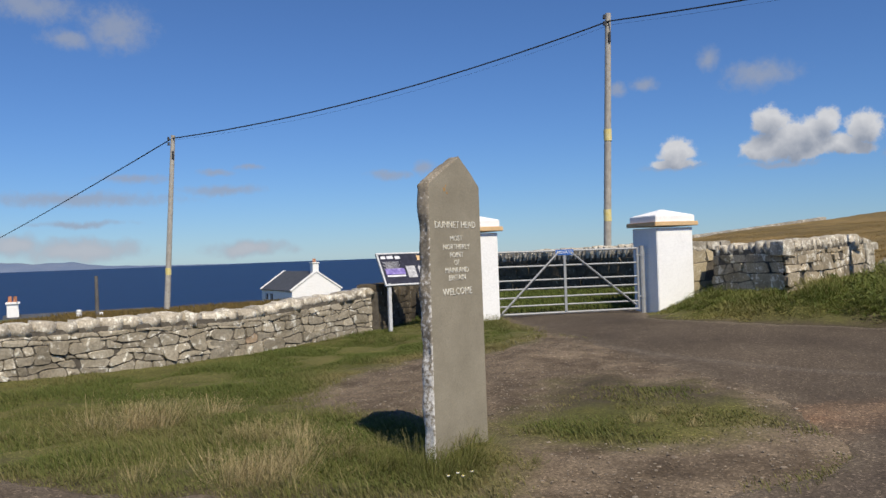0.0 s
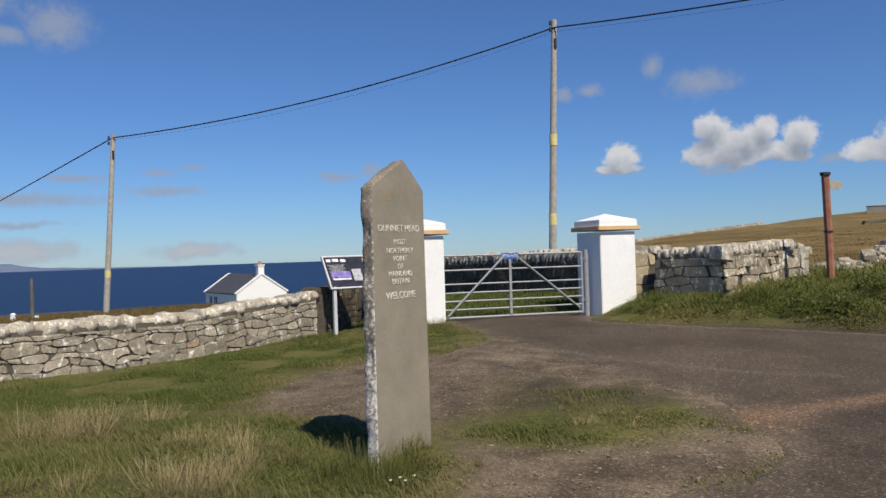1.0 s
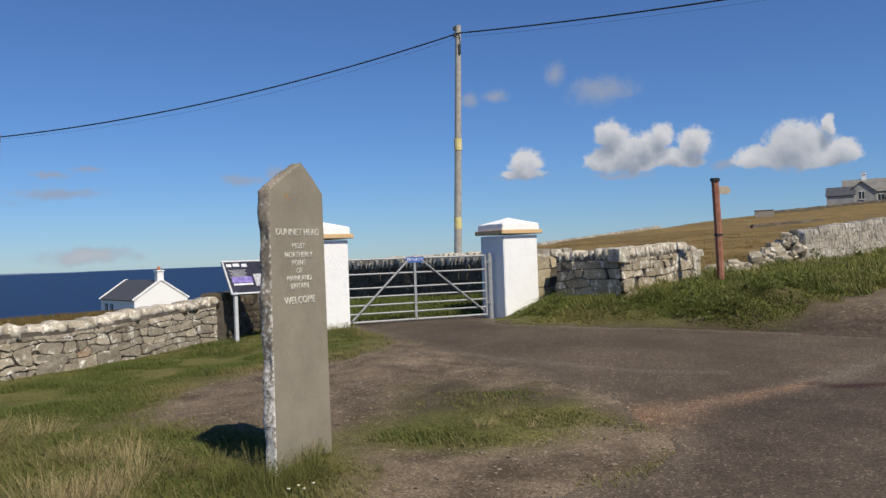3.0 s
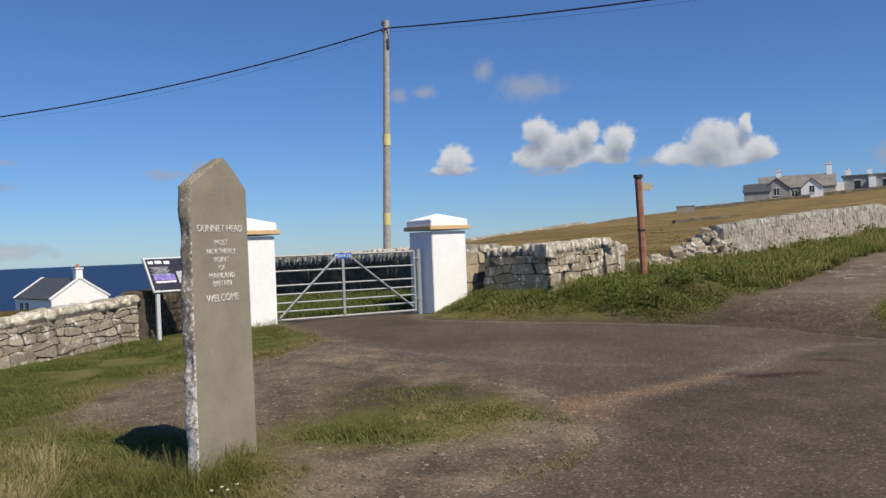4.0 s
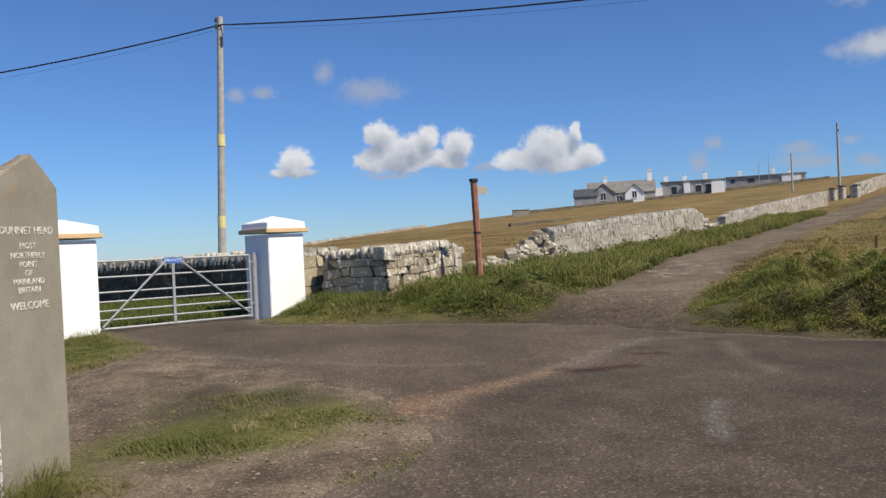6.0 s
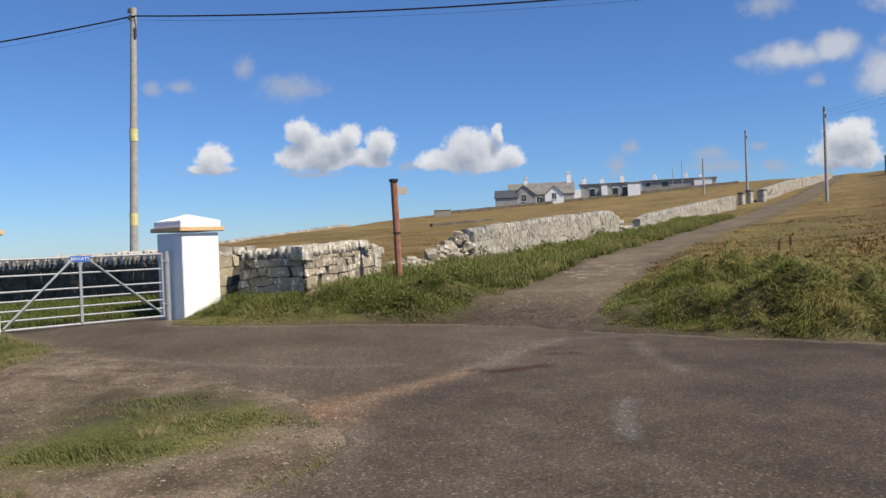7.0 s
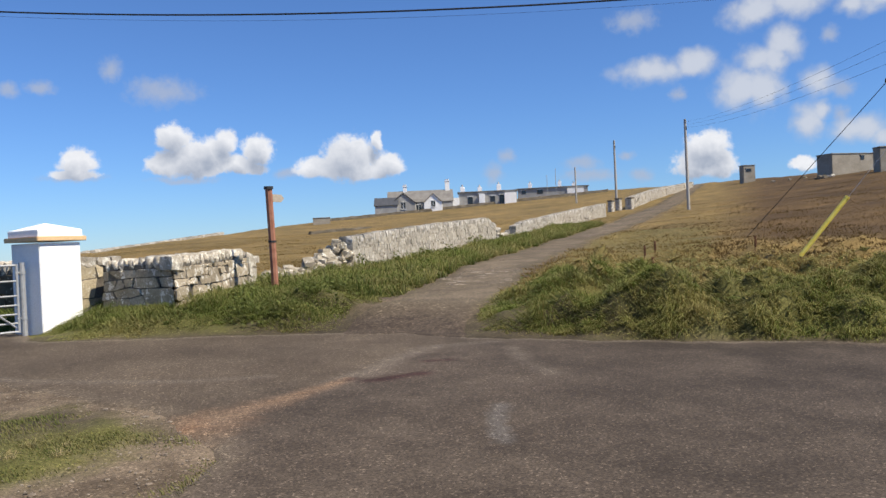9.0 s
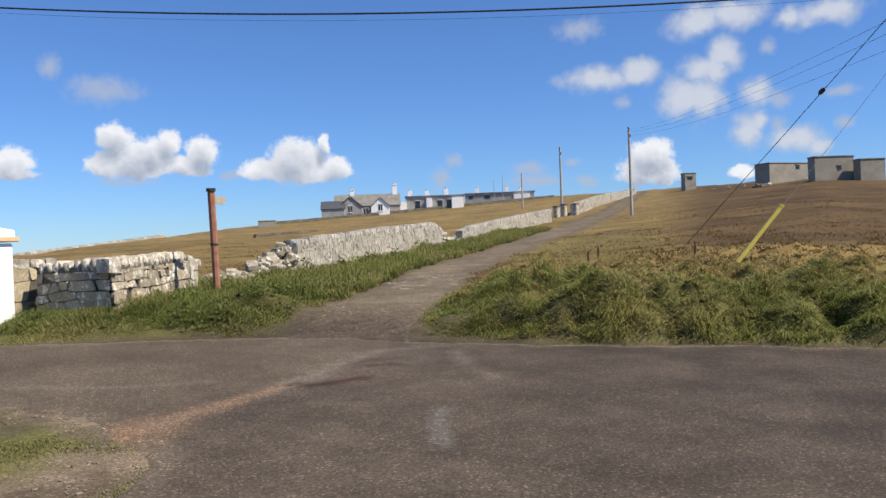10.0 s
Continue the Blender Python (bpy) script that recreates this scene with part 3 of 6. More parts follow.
def make_ground():
    xs, ys = spread(-1500, -6, 14, 1500, .11, 1.055), spread(-1500, 4, 16, 1500, .11, 1.055)
    gx, gy = np.meshgrid(xs, ys)
    z = height(gx, gy)
    grav = gravel_in(gx, gy)
    near = step(30, 16, np.hypot(gx, gy))
    rough = step(.3, -.4, np.maximum(np.maximum(road_in(gx, gy), grav), track_in(gx, gy)))
    z = z + near * (lumps(gx * 3, gy * 3) * .022 * rough + wobble(gx, gy, 11, .004) * step(.0, -.1, road_in(gx, gy))) - .03 * step(.05, .3, road_in(gx, gy)) - .03 * step(.05, .3, track_in(gx, gy))
    # a low hummock of turf round the stone
    z = z + .07 * np.exp(-(((gx - .15) / .5) ** 2 + ((gy - 5.75) / .45) ** 2)) + .02 * step(.0, .5, inside(ISLAND, gx, gy))
    d = np.degrees(np.arctan2(gx, gy))
    r = np.hypot(gx, gy)
    heath = np.where((d > 15.5) & (d < 120), np.clip(step(17, 24, r) * .85, 0, 1), 0)
    heath = np.where((d > 45) & (d < 60) & (r < 45), heath * .6, heath)
    moor = np.where((d > 56) & (d < 130), step(24, 36, r) * step(57, 66, d), 0)
    bare = np.clip(.5 + grav * 1.1, 0, 1)
    soil = np.clip(.78 + road_in(gx, gy) * 1.2, 0, 1) * (gy < 15)
    soil = np.maximum(soil, np.clip(.55 + inside(ISLAND, gx, gy) * 1.2, 0, .8) * step(6.6, 7.6, gy))
    bare = np.maximum(bare, np.clip(.35 + road_in(gx, gy) * 3, 0, 1) * (d < 8))
    bare = np.maximum(bare, np.clip(.74 + track_in(gx, gy) * 1.0, 0, 1)) * (1 - trodden(gx, gy))
    soil = np.maximum(np.maximum(soil, trodden(gx, gy)), np.clip(.95 + track_in(gx, gy) * .8, 0, 1) * (r < 30))
    soil = np.maximum(soil, .5 * step(1.7, .5, np.hypot(gx - 9.3, gy - 9.6)))
    nx, ny = len(xs), len(ys)
    i = np.arange(nx * ny).reshape(ny, nx)
    faces = np.stack([i[:-1, :-1], i[:-1, 1:], i[1:, 1:], i[1:, :-1]], -1).reshape(-1, 4)
    ob = mesh_of("ground", np.stack([gx, gy, z], -1).reshape(-1, 3), faces, GROUND, True, heath=heath.ravel(), moor=moor.ravel(), bare=bare.ravel(), soil=soil.ravel())
    tagged(ob, "rough green turf, bare gravel and brown heath hillside", "ground", kind="structure")


def sheet(name, x0, x1, y0, y1, cell, fn, mat, lift, label, category, rim, extra=()):
    """A thin surface over the ground where fn is positive; its rim dips under the turf."""
    xs, ys = np.arange(x0, x1, cell), np.arange(y0, y1, cell)
    gx, gy = np.meshgrid(xs, ys)
    d = fn(gx, gy)
    z = height(gx, gy) + np.clip(d * .35, -.03, lift) + wobble(gx, gy, 1.1, .003)
    i = np.arange(gx.size).reshape(gx.shape)
    q = np.stack([i[:-1, :-1], i[:-1, 1:], i[1:, 1:], i[1:, :-1]], -1).reshape(-1, 4)
    q = q[d.ravel()[q].max(1) > -.12]
    used, q = np.unique(q, return_inverse=True)
    q = q.reshape(-1, 4)
    v = np.stack([gx, gy, z], -1).reshape(-1, 3)[used]
    attrs = {"edge": np.clip(.64 - rim(v[:, 0], v[:, 1]) * 1.4, 0, 1)}
    for key, f in extra:
        attrs[key] = f(v[:, 0], v[:, 1])
    return tagged(mesh_of(name, v, q, mat, True, **attrs), label, category, kind="structure")


def sandy(x, y):
    d, s = near_line(SAND_LINE[3:], x, y)
    return np.clip(.78 - np.abs(d + wobble(x, y, 2.2, .03)) / np.interp(s, (0, 1, 3, 5), (.22, .3, .55, 1.0)) + wobble(x, y, 5, .04) - .25 * (s < .02), 0, 1)


def silty(x, y):
    d, s = near_line(SAND_LINE, x, y)
    a = np.clip(.72 - (d + wobble(x, y, 3.2, .02)) * 2.6, 0, 1)
    b = np.clip(.6 - near_line([(2.07, 11.2), (2.77, 10.0), (3.4, 9.25), (4.1, 8.6), (4.8, 8.25)], x, y)[0] * 3.0, 0, .6)
    c = np.clip(.52 - near_line([(8.27, 7.73), (7.6, 6.9), (7.15, 6.0)], x, y)[0] * 2.2, 0, .52)
    e = np.clip(.66 - np.abs(road_in(x, y) - .1) * 3.5, 0, .62) * (y > 5) * (x > 3.6)
    return np.maximum(np.maximum(a, b), np.maximum(c, e))


def coarse(x, y):
    """The newer, darker surfacing on the near side of the sandy joint."""
    return np.clip(.5 + inside([(1.6, 4.2)] + SAND_LINE[::-1] + [(9.4, 8.4), (16, -1), (16, -20), (-20, -20), (-20, 4.2)], x, y) * 1.6, 0, 1)


def darker_east(x, y):
    """Darker surfacing towards the east."""
    return np.clip(.2 + (x * .8 - y * .6 - 1.6) * .22, 0, .95)


def patched(x, y):
    a = near_line([(5.58, 5.3), (5.2, 4.98), (4.66, 4.38)], x, y)[0]
    return np.clip(.78 - a * 3.6, 0, 1)


def stained(x, y):
    a = near_line([(5.47, 7.2), (6.16, 7.12)], x, y)[0]
    b = near_line([(6.69, 7.7), (6.95, 7.58)], x, y)[0]
    c = near_line([(5.34, 7.38), (5.46, 7.42)], x, y)[0]
    w = wobble(x, y, 4.0, .02)
    return np.maximum(np.maximum(np.clip(.9 - (a + w) * 3.6, 0, 1), np.clip(.8 - (b + w) * 4, 0, 1)), np.clip(.75 - c * 5, 0, 1))


make_ground()
sheet("road", -10, 15, 1.0, 20, .07, road_in, ROAD, .014, "worn reddish-grey asphalt road with sandy joints", "road", road_in,
      (("sand", sandy), ("silt", silty), ("coarse", coarse), ("fresh", darker_east), ("patch", patched), ("stain", stained)))
sheet("road", -20, 28, -20, 1.01, .5, lambda x, y: np.where((np.abs(x - 2.5) < 12.5) | (y < 1.2), road_in(x, y), -1), ROAD, .014, "worn asphalt road behind the view", "road", road_in, (("coarse", coarse), ("fresh", darker_east)))
sheet("track", 6, 34, 8, 29, .12, lambda x, y: np.minimum(track_in(x, y), -road_in(x, y) + .25), TRACK, .02, "stony grey-brown farm track up the hill", "track", track_in,
      (("soil", trodden),))
sheet("track", 33, 140, 26, 88, .5, lambda x, y: np.minimum(track_in(x, y), x - 33.3), TRACK, .05, "stony farm track up the hill", "track", track_in)


def disc(name, z, radius, mat, label, category):
    bm = bmesh.new()
    bmesh.ops.create_circle(bm, cap_ends=True, segments=128, radius=radius, matrix=Matrix.Translation((0, 0, z)))
    return tagged(part(name, bm, mat), label, category, kind="structure")


disc("water", -22, 4900, SEA, "deep blue sea reaching the horizon", "sea")


def make_headland():
    b = np.radians(np.linspace(-52, -11, 120))
    tall = np.interp(np.degrees(b), [-52, -32, -27, -23, -21, -19, -15, -11], [60, 52, 44, 36, 17, 9, 4, 0])
    tall = tall * (1 + .1 * np.sin(b * 90) + .06 * np.sin(b * 233))
    v = []
    for a, t in zip(b, tall):
        for rr, k in ((4300, 0), (4420, .75), (4600, 1), (4800, 0)):
            v.append((rr * math.sin(a), rr * math.cos(a), -22.5 + t * k))
    i = np.arange(len(v)).reshape(-1, 4)
    f = np.stack([i[:-1, :-1], i[1:, :-1], i[1:, 1:], i[:-1, 1:]], -1).reshape(-1, 4)
    tagged(mesh_of("headland", v, f, FARLAND, True), "hazy blue-grey headland across the sea", "headland", kind="structure")


make_headland()


# ---- dry stone walls ----
def stone_mesh(seed, square, smooth=False, jitter=.1):
    rng = random.Random(seed)
    bm = bmesh.new()
    bmesh.ops.create_cube(bm, size=2)
    bmesh.ops.subdivide_edges(bm, edges=bm.edges[:], cuts=1, use_grid_fill=True)
    for v in bm.verts:
        c = v.co.copy()
        n = sum(1 for k in c if abs(k) > .5)
        v.co = c * {1: 1.0, 2: square + .06, 3: square}[n]
        v.co += Vector([rng.uniform(-jitter, jitter) for _ in range(3)])
    me = bpy.data.meshes.new("stone")
    bm.normal_update()
    bm.to_mesh(me)
    bm.free()
    me.polygons.foreach_set("use_smooth", [smooth] * len(me.polygons))
    return me


BLOCKS = [stone_mesh(k, .90 - .025 * (k % 4)) for k in range(12)]
CAPS = [stone_mesh(40 + k, .90, False, .085) for k in range(10)]
UPRIGHT_CAPS = [stone_mesh(60 + k, .80, True, .13) for k in range(10)]
SKINS = {}


def skin(me, mat):
    key = (me.name, mat.name)
    if key not in SKINS:
        SKINS[key] = me.copy()
        SKINS[key].materials.clear()
        SKINS[key].materials.append(mat)
    return SKINS[key]


class Pile:
    """Stones, each its own object under a parent, or all joined into one mesh."""

    def __init__(self, parent=None, name="stone"):
        self.parent, self.name, self.v, self.f, self.n = parent, name, [], [], 0

    def lay(self, me, m, mat):
        if self.parent is not None:
            ob = new(self.name, skin(me, mat))
            ob.parent = self.parent
            ob.matrix_local = m
            return
        co = np.empty(len(me.vertices) * 3)
        me.vertices.foreach_get("co", co)
        a = np.array(m)
        self.v.append(co.reshape(-1, 3) @ a[:3, :3].T + a[:3, 3])
        me.calc_loop_triangles()
        t = np.empty(len(me.loop_triangles) * 3, np.int32)
        me.loop_triangles.foreach_get("vertices", t)
        self.f.append(t.reshape(-1, 3) + self.n)
        self.n += len(me.vertices)

    def close(self, name, mat, label, category, parent=None):
        ob = mesh_of(name, np.concatenate(self.v), np.concatenate(self.f), mat)
        ob.parent = parent
        return tagged(ob, label, category, kind="stuff") if parent is None else tagged(ob, kind="stuff")


def along(line):
    """Plan points, running length and a lookup of place, top height and heading at a length."""
    p = np.array(line, float)
    s = np.concatenate([[0], np.cumsum(np.hypot(*np.diff(p[:, :2], axis=0).T))])

    def at(q):
        lo, hi = max(min(q, s[-1]) - .2, 0), min(max(q, 0) + .2, s[-1])
        d = [np.interp(hi, s, p[:, k]) - np.interp(lo, s, p[:, k]) for k in (0, 1)]
        a = math.atan2(d[1], d[0])
        past = q - min(max(q, 0), s[-1])
        return float(np.interp(q, s, p[:, 0])) + past * math.cos(a), float(np.interp(q, s, p[:, 1])) + past * math.sin(a), float(np.interp(q, s, p[:, 2])), a
    return s[-1], at


def wall_core(line, thick, drop, mat, parent, sink=.25):
    n, at = along(line)
    rows = []
    for q in np.linspace(0, n, max(4, int(n / .4))):
        x, y, top, a = at(q)
        ox, oy = -math.sin(a) * thick / 2, math.cos(a) * thick / 2
        g = float(height(x, y)) - sink
        rows += [(x + ox, y + oy, g), (x - ox, y - oy, g), (x - ox, y - oy, top - drop), (x + ox, y + oy, top - drop)]
    i = np.arange(len(rows)).reshape(-1, 4)
    f = np.concatenate([np.stack([i[:-1, k], i[1:, k], i[1:, (k + 1) % 4], i[:-1, (k + 1) % 4]], -1) for k in range(4)])
    ends = np.stack([i[0, ::-1], i[-1]])
    ob = mesh_of("core", rows, np.concatenate([f, ends]), mat)
    ob.parent = parent
    return ob


def fitted(rng, n, tall, course, width, wavy=.17):
    """Rough stones fitted in uneven courses over a face n long and tall high: corners in the plane of the face, and how far each stands out."""
    rows = max(2, round(tall / course))
    cuts = np.cumsum([0] + [rng.uniform(.55, 1.45) for _ in range(rows)])
    cuts = cuts / cuts[-1] * tall
    knots = np.arange(-1, n + 2, max(width[0] * 1.3, .2))
    beds = [cuts[k] + np.array([rng.gauss(0, wavy) * course for _ in knots]) * (0 < k < rows) for k in range(rows + 1)]

    def bed(k, q):
        return float(np.interp(q, knots, beds[min(k, rows)]))
    cells = []
    for k in range(rows):
        q, lean_a = 0.0, 0.0
        while q < n:
            w = rng.uniform(*width) * rng.choice((.55, .8, 1, 1, 1.2))
            w = n - q if q + w > n - width[0] * .5 else w
            lean_b = 0.0 if q + w >= n else rng.uniform(-.3, .3) * course
            up, out = (k + 2, .014) if rng.random() < .13 and k + 2 <= rows else (k + 1, 0.0)
            a, b, c, d = q - lean_a, q + w - lean_b, q + w + lean_b, q + lean_a
            m = q + w / 2 + rng.uniform(-.15, .15) * w
            cells.append(([(a, bed(k, a)), (m, bed(k, m)), (b, bed(k, b)), (c, bed(up, c)), (m, bed(up, m)), (d, bed(up, d))], out))
            q, lean_a = q + w, lean_b
    return cells


def dry_wall(name, label, line, thick=.46, course=.13, width=(.2, .48), cope=.22, cope_w=(.2, .36), single=True, mats=(STONE, COPE), seed=1, rust=.03, lean=.0, joint=.005, proud=.03, wavy=.17, cut=(.12, .26), mitre=(None, None), rugged=.004, tilted=.07, caps_of=None):
    """A rubble wall: fitted stones on the face that is passed, coping on top."""
    rng = random.Random(seed)
    root = tagged(new(name), label, "stone wall", kind="structure")
    n, at = along(line)
    wall_core(line, thick - .1, cope * .5, CORE if mats[0] not in (PALE, HILLFACE) else HILLFACE, root)
    x0, y0, _, a0 = at(n / 2)
    sign = -1 if (math.sin(a0) * x0 - math.cos(a0) * y0) > 0 else 1
    mean = float(np.mean([at(q)[2] - cope * .8 - float(height(*at(q)[:2])) + .12 for q in np.linspace(0, n, 7)]))
    allv, allf, count = [], [], 0
    marks = np.linspace(0, n, 80)
    feet = np.array([float(height(*at(s)[:2])) for s in marks])
    for poly, extra in fitted(rng, n, mean, course, width, wavy):
        p = np.array(poly)
        if single:
            nxt = np.roll(p, -1, axis=0)
            c = rng.uniform(*cut)
            p = np.stack([p * (1 - c) + nxt * c, p * c + nxt * (1 - c)], 1).reshape(-1, 2)
        c = p.mean(0)
        size = np.ptp(p, axis=0)
        if size.min() < .02:
            continue
        r = np.maximum(np.hypot(*(p - c).T), 1e-4)[:, None]
        k = len(p)
        push = rng.uniform(-.35, .6) * proud + extra
        lean_x, lean_z = rng.gauss(0, tilted), rng.gauss(0, tilted)
        rings = [(p - (p - c) / r * joint * .6, -.04), (p - (p - c) / r * (joint + min(.008, size.min() * .06)), proud + push)]
        v = []
        for ring, out in rings + [(c[None], proud + push + rng.uniform(-.003, .007))]:
            for qx, qz in ring:
                qx, qz = qx + rng.uniform(-.004, .004), qz + rng.uniform(-.004, .004)
                x, y, top, a = at(qx)
                g = float(np.interp(qx, marks, feet)) - .12
                o = (thick / 2 - .05 + out + (0 if out < -.03 else (qx - c[0]) * lean_x + (qz - c[1]) * lean_z) + rng.uniform(-rugged, rugged)) * sign
                ux, uy = math.sin(a), -math.cos(a)
                for tip, far in ((mitre[0], qx), (mitre[1], n - qx)):
                    if tip is not None and far < .3:
                        k3 = 1 - max(far, 0) / .3
                        ux, uy = ux + (tip[0] * sign - ux) * k3, uy + (tip[1] * sign - uy) * k3
                v.append((x + ux * o, y + uy * o, g + (top - cope * .8 - g) * qz / mean))
        f = []
        for i in range(k):
            i2 = (i + 1) % k
            f += [(i, i2, k + i2), (i, k + i2, k + i)]
        f += [(k + i, k + (i + 1) % k, 2 * k) for i in range(k)]
        f = f if sign * 1 > 0 else [t[::-1] for t in f]
        if single:
            ob = mesh_of("stone", v, f, RUST_STONE if rng.random() < rust else mats[0])
            ob.parent = root
        else:
            allv += v
            allf += [(a + count, b + count, d + count) for a, b, d in f]
            count += len(v)
    caps = Pile(root if single else None)
    q = 0.0
    while q < n - .05:
        w = rng.uniform(*cope_w)
        x, y, top, a = at(min(q + w / 2, n - .01))
        x2, y2, top2, _ = at(min(q + w / 2 + .2, n))
        tilt = math.atan2(top2 - top, .2) if q + w / 2 + .2 < n else 0
        h = cope * rng.uniform(.85, 1.15)
        w *= rng.choice((.8, 1, 1, 1.15))
        m = pose(x, y, top - cope * .5 + rng.uniform(-.015, .015)) @ Matrix.Rotation(a + rng.uniform(-.06, .06), 4, "Z") @ Matrix.Rotation(-tilt + lean + rng.uniform(-.08, .08), 4, "Y") @ Matrix.Rotation(rng.choice((0, math.pi)), 4, "Z")
        caps.lay(rng.choice(caps_of or CAPS), m @ Matrix.Diagonal((w * .505, thick * rng.uniform(.44, .48), h * .56, 1)), mats[1])
        q += w
    if not single:
        ob = mesh_of("stones", allv, allf, mats[0])
        ob.parent = root
        tagged(ob, kind="stuff")
        caps.close("coping_stones", mats[1], "", "", root)
    return root


def rise(r, bearing, el):
    """Plan place and height at a distance, a bearing and an angle of rise seen from the stand."""
    b = radians(bearing)
    return (r * math.sin(b), r * math.cos(b), 1.6 + r * math.tan(radians(el)))


dry_wall("wall_left", "weathered grey dry stone wall with lichened coping", LEFT_WALL, thick=.5, course=.1, width=(.15, .44), cope=.2, cope_w=(.2, .38), seed=3, rust=.03, proud=.017, joint=.0045, wavy=.32, cut=(.13, .27), caps_of=UPRIGHT_CAPS)
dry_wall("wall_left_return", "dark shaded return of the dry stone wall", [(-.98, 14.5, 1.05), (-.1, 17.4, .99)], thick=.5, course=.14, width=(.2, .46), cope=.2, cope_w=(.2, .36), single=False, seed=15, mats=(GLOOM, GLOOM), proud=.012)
dry_wall("wall_gate_side", "low stone wall joined to the white pillar", [(5.25, 16.15, 1.62), (6.05, 16.4, 1.62)], thick=.4, course=.24, width=(.4, .7), cope=.16, seed=4, rust=0, mats=(TANSTONE, COPE), proud=.01, cut=(.04, .12))
bend = dict(thick=.5, course=.17, width=(.26, .66), cope=.25, cope_w=(.15, .29), rust=0, wavy=.13, proud=.019, rugged=.008, tilted=.1, lean=.2, caps_of=UPRIGHT_CAPS, mats=(BENDSTONE, COPE), joint=.007, cut=(.08, .2))
dry_wall("wall_bend_shaded", "stout grey stone wall in shade beside the gateway", [(5.84, 15.81, 1.56), BEND_CORNER], seed=5, mitre=(None, BEND_MITRE), **bend)
lit = dry_wall("wall_bend_lit", "stout pale stone wall with upright coping stones", [BEND_CORNER, (8.72, 16.57, 1.665), (8.92, 16.79, 1.68)], seed=6, mitre=(BEND_MITRE, None), **bend)
Pile(lit).lay(CAPS[3], pose(6.25, 14.06, 1.465, 0, 3, 20) @ Matrix.Diagonal((.13, .17, .12, 1)), COPE)
Pile(lit).lay(CAPS[5], pose(6.33, 14.34, 1.475, 0, -3, 70) @ Matrix.Diagonal((.14, .18, .12, 1)), COPE)
dry_wall("wall_bend_end", "ragged low end of the stone wall", [(8.98, 16.84, 1.62), (9.38, 17.16, 1.5)], thick=.5, course=.19, width=(.25, .45), cope=.14, cope_w=(.3, .4), seed=16, rust=0, mats=(COPE, COPE))
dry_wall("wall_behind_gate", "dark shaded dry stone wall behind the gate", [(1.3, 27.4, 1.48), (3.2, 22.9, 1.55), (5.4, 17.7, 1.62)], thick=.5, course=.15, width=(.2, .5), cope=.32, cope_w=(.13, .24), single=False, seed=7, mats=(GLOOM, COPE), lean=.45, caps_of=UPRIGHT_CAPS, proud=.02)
dry_wall("wall_hill_1", "pale lichened dry stone wall along the track", [rise(25, 35.2, .75), rise(34, 40.8, 1.32), rise(43, 44.6, 1.6), rise(44.4, 45.2, 1.15)], thick=.5, course=.12, width=(.14, .34), cope=.24, cope_w=(.18, .38), single=False, seed=8, mats=(HILLFACE, PALE), joint=.003, proud=.014)
dry_wall("wall_hill_2", "pale lichened dry stone wall further up the track", [rise(46, 46.6, .9), rise(47, 47.1, 1.2), rise(60, 50.0, 1.75), rise(74, 52.8, 2.2)], thick=.5, course=.14, width=(.16, .4), cope=.26, cope_w=(.2, .4), single=False, seed=9, mats=(HILLFACE, PALE), joint=.003, proud=.014)
dry_wall("wall_hill_3", "dry stone wall climbing to the crest", [rise(88, 54.4, 2.5), rise(115, 56.2, 3.0), rise(150, 58.6, 3.32)], thick=.6, course=.25, width=(.4, .9), cope=.35, cope_w=(.4, .7), single=False, seed=10, mats=(HILLFACE, PALE), joint=.003, proud=.014)
dry_wall("wall_far_field", "dark dry stone wall below the houses", [rise(150, 33, 2.0), rise(158, 38, 2.27), rise(165, 43, 2.58), rise(175, 48, 2.88), rise(190, 53, 3.15)], thick=.6, course=.3, width=(.6, 1.2), cope=.35, cope_w=(.5, .9), single=False, seed=11, mats=(DARKWALL, DARKWALL), joint=.003, proud=.014)
dry_wall("wall_skyline", "low tumbled stone wall on the skyline", [rise(66, 13, -.05), rise(85, 18, .5), rise(100, 22, .9), rise(118, 26.5, 1.4)], thick=.6, course=.25, width=(.4, .9), cope=.35, cope_w=(.4, .7), single=False, seed=12, mats=(PALE, PALE), joint=.003, proud=.014)


def rubble(name, label, spots, seed, mat):
    """Fallen stones: (x, y, spread, count, size, height of the heap)."""
    rng = random.Random(seed)
    root = tagged(new(name), label, "rubble", kind="structure")
    pile = Pile(root)
    for x, y, far, count, size, top in spots:
        for _ in range(count):
            px, py = x + rng.gauss(0, far), y + rng.gauss(0, far)
            s = size * rng.uniform(.6, 1.4)
            up = float(height(px, py)) + rng.uniform(.0, top) * max(0, 1 - math.hypot(px - x, py - y) / (far * 3))
            m = pose(px, py, up, rng.uniform(-30, 30), rng.uniform(-30, 30), rng.uniform(0, 360)) @ Matrix.Diagonal((s, s * .7, s * .45, 1))
            pile.lay(rng.choice(BLOCKS), m, mat)


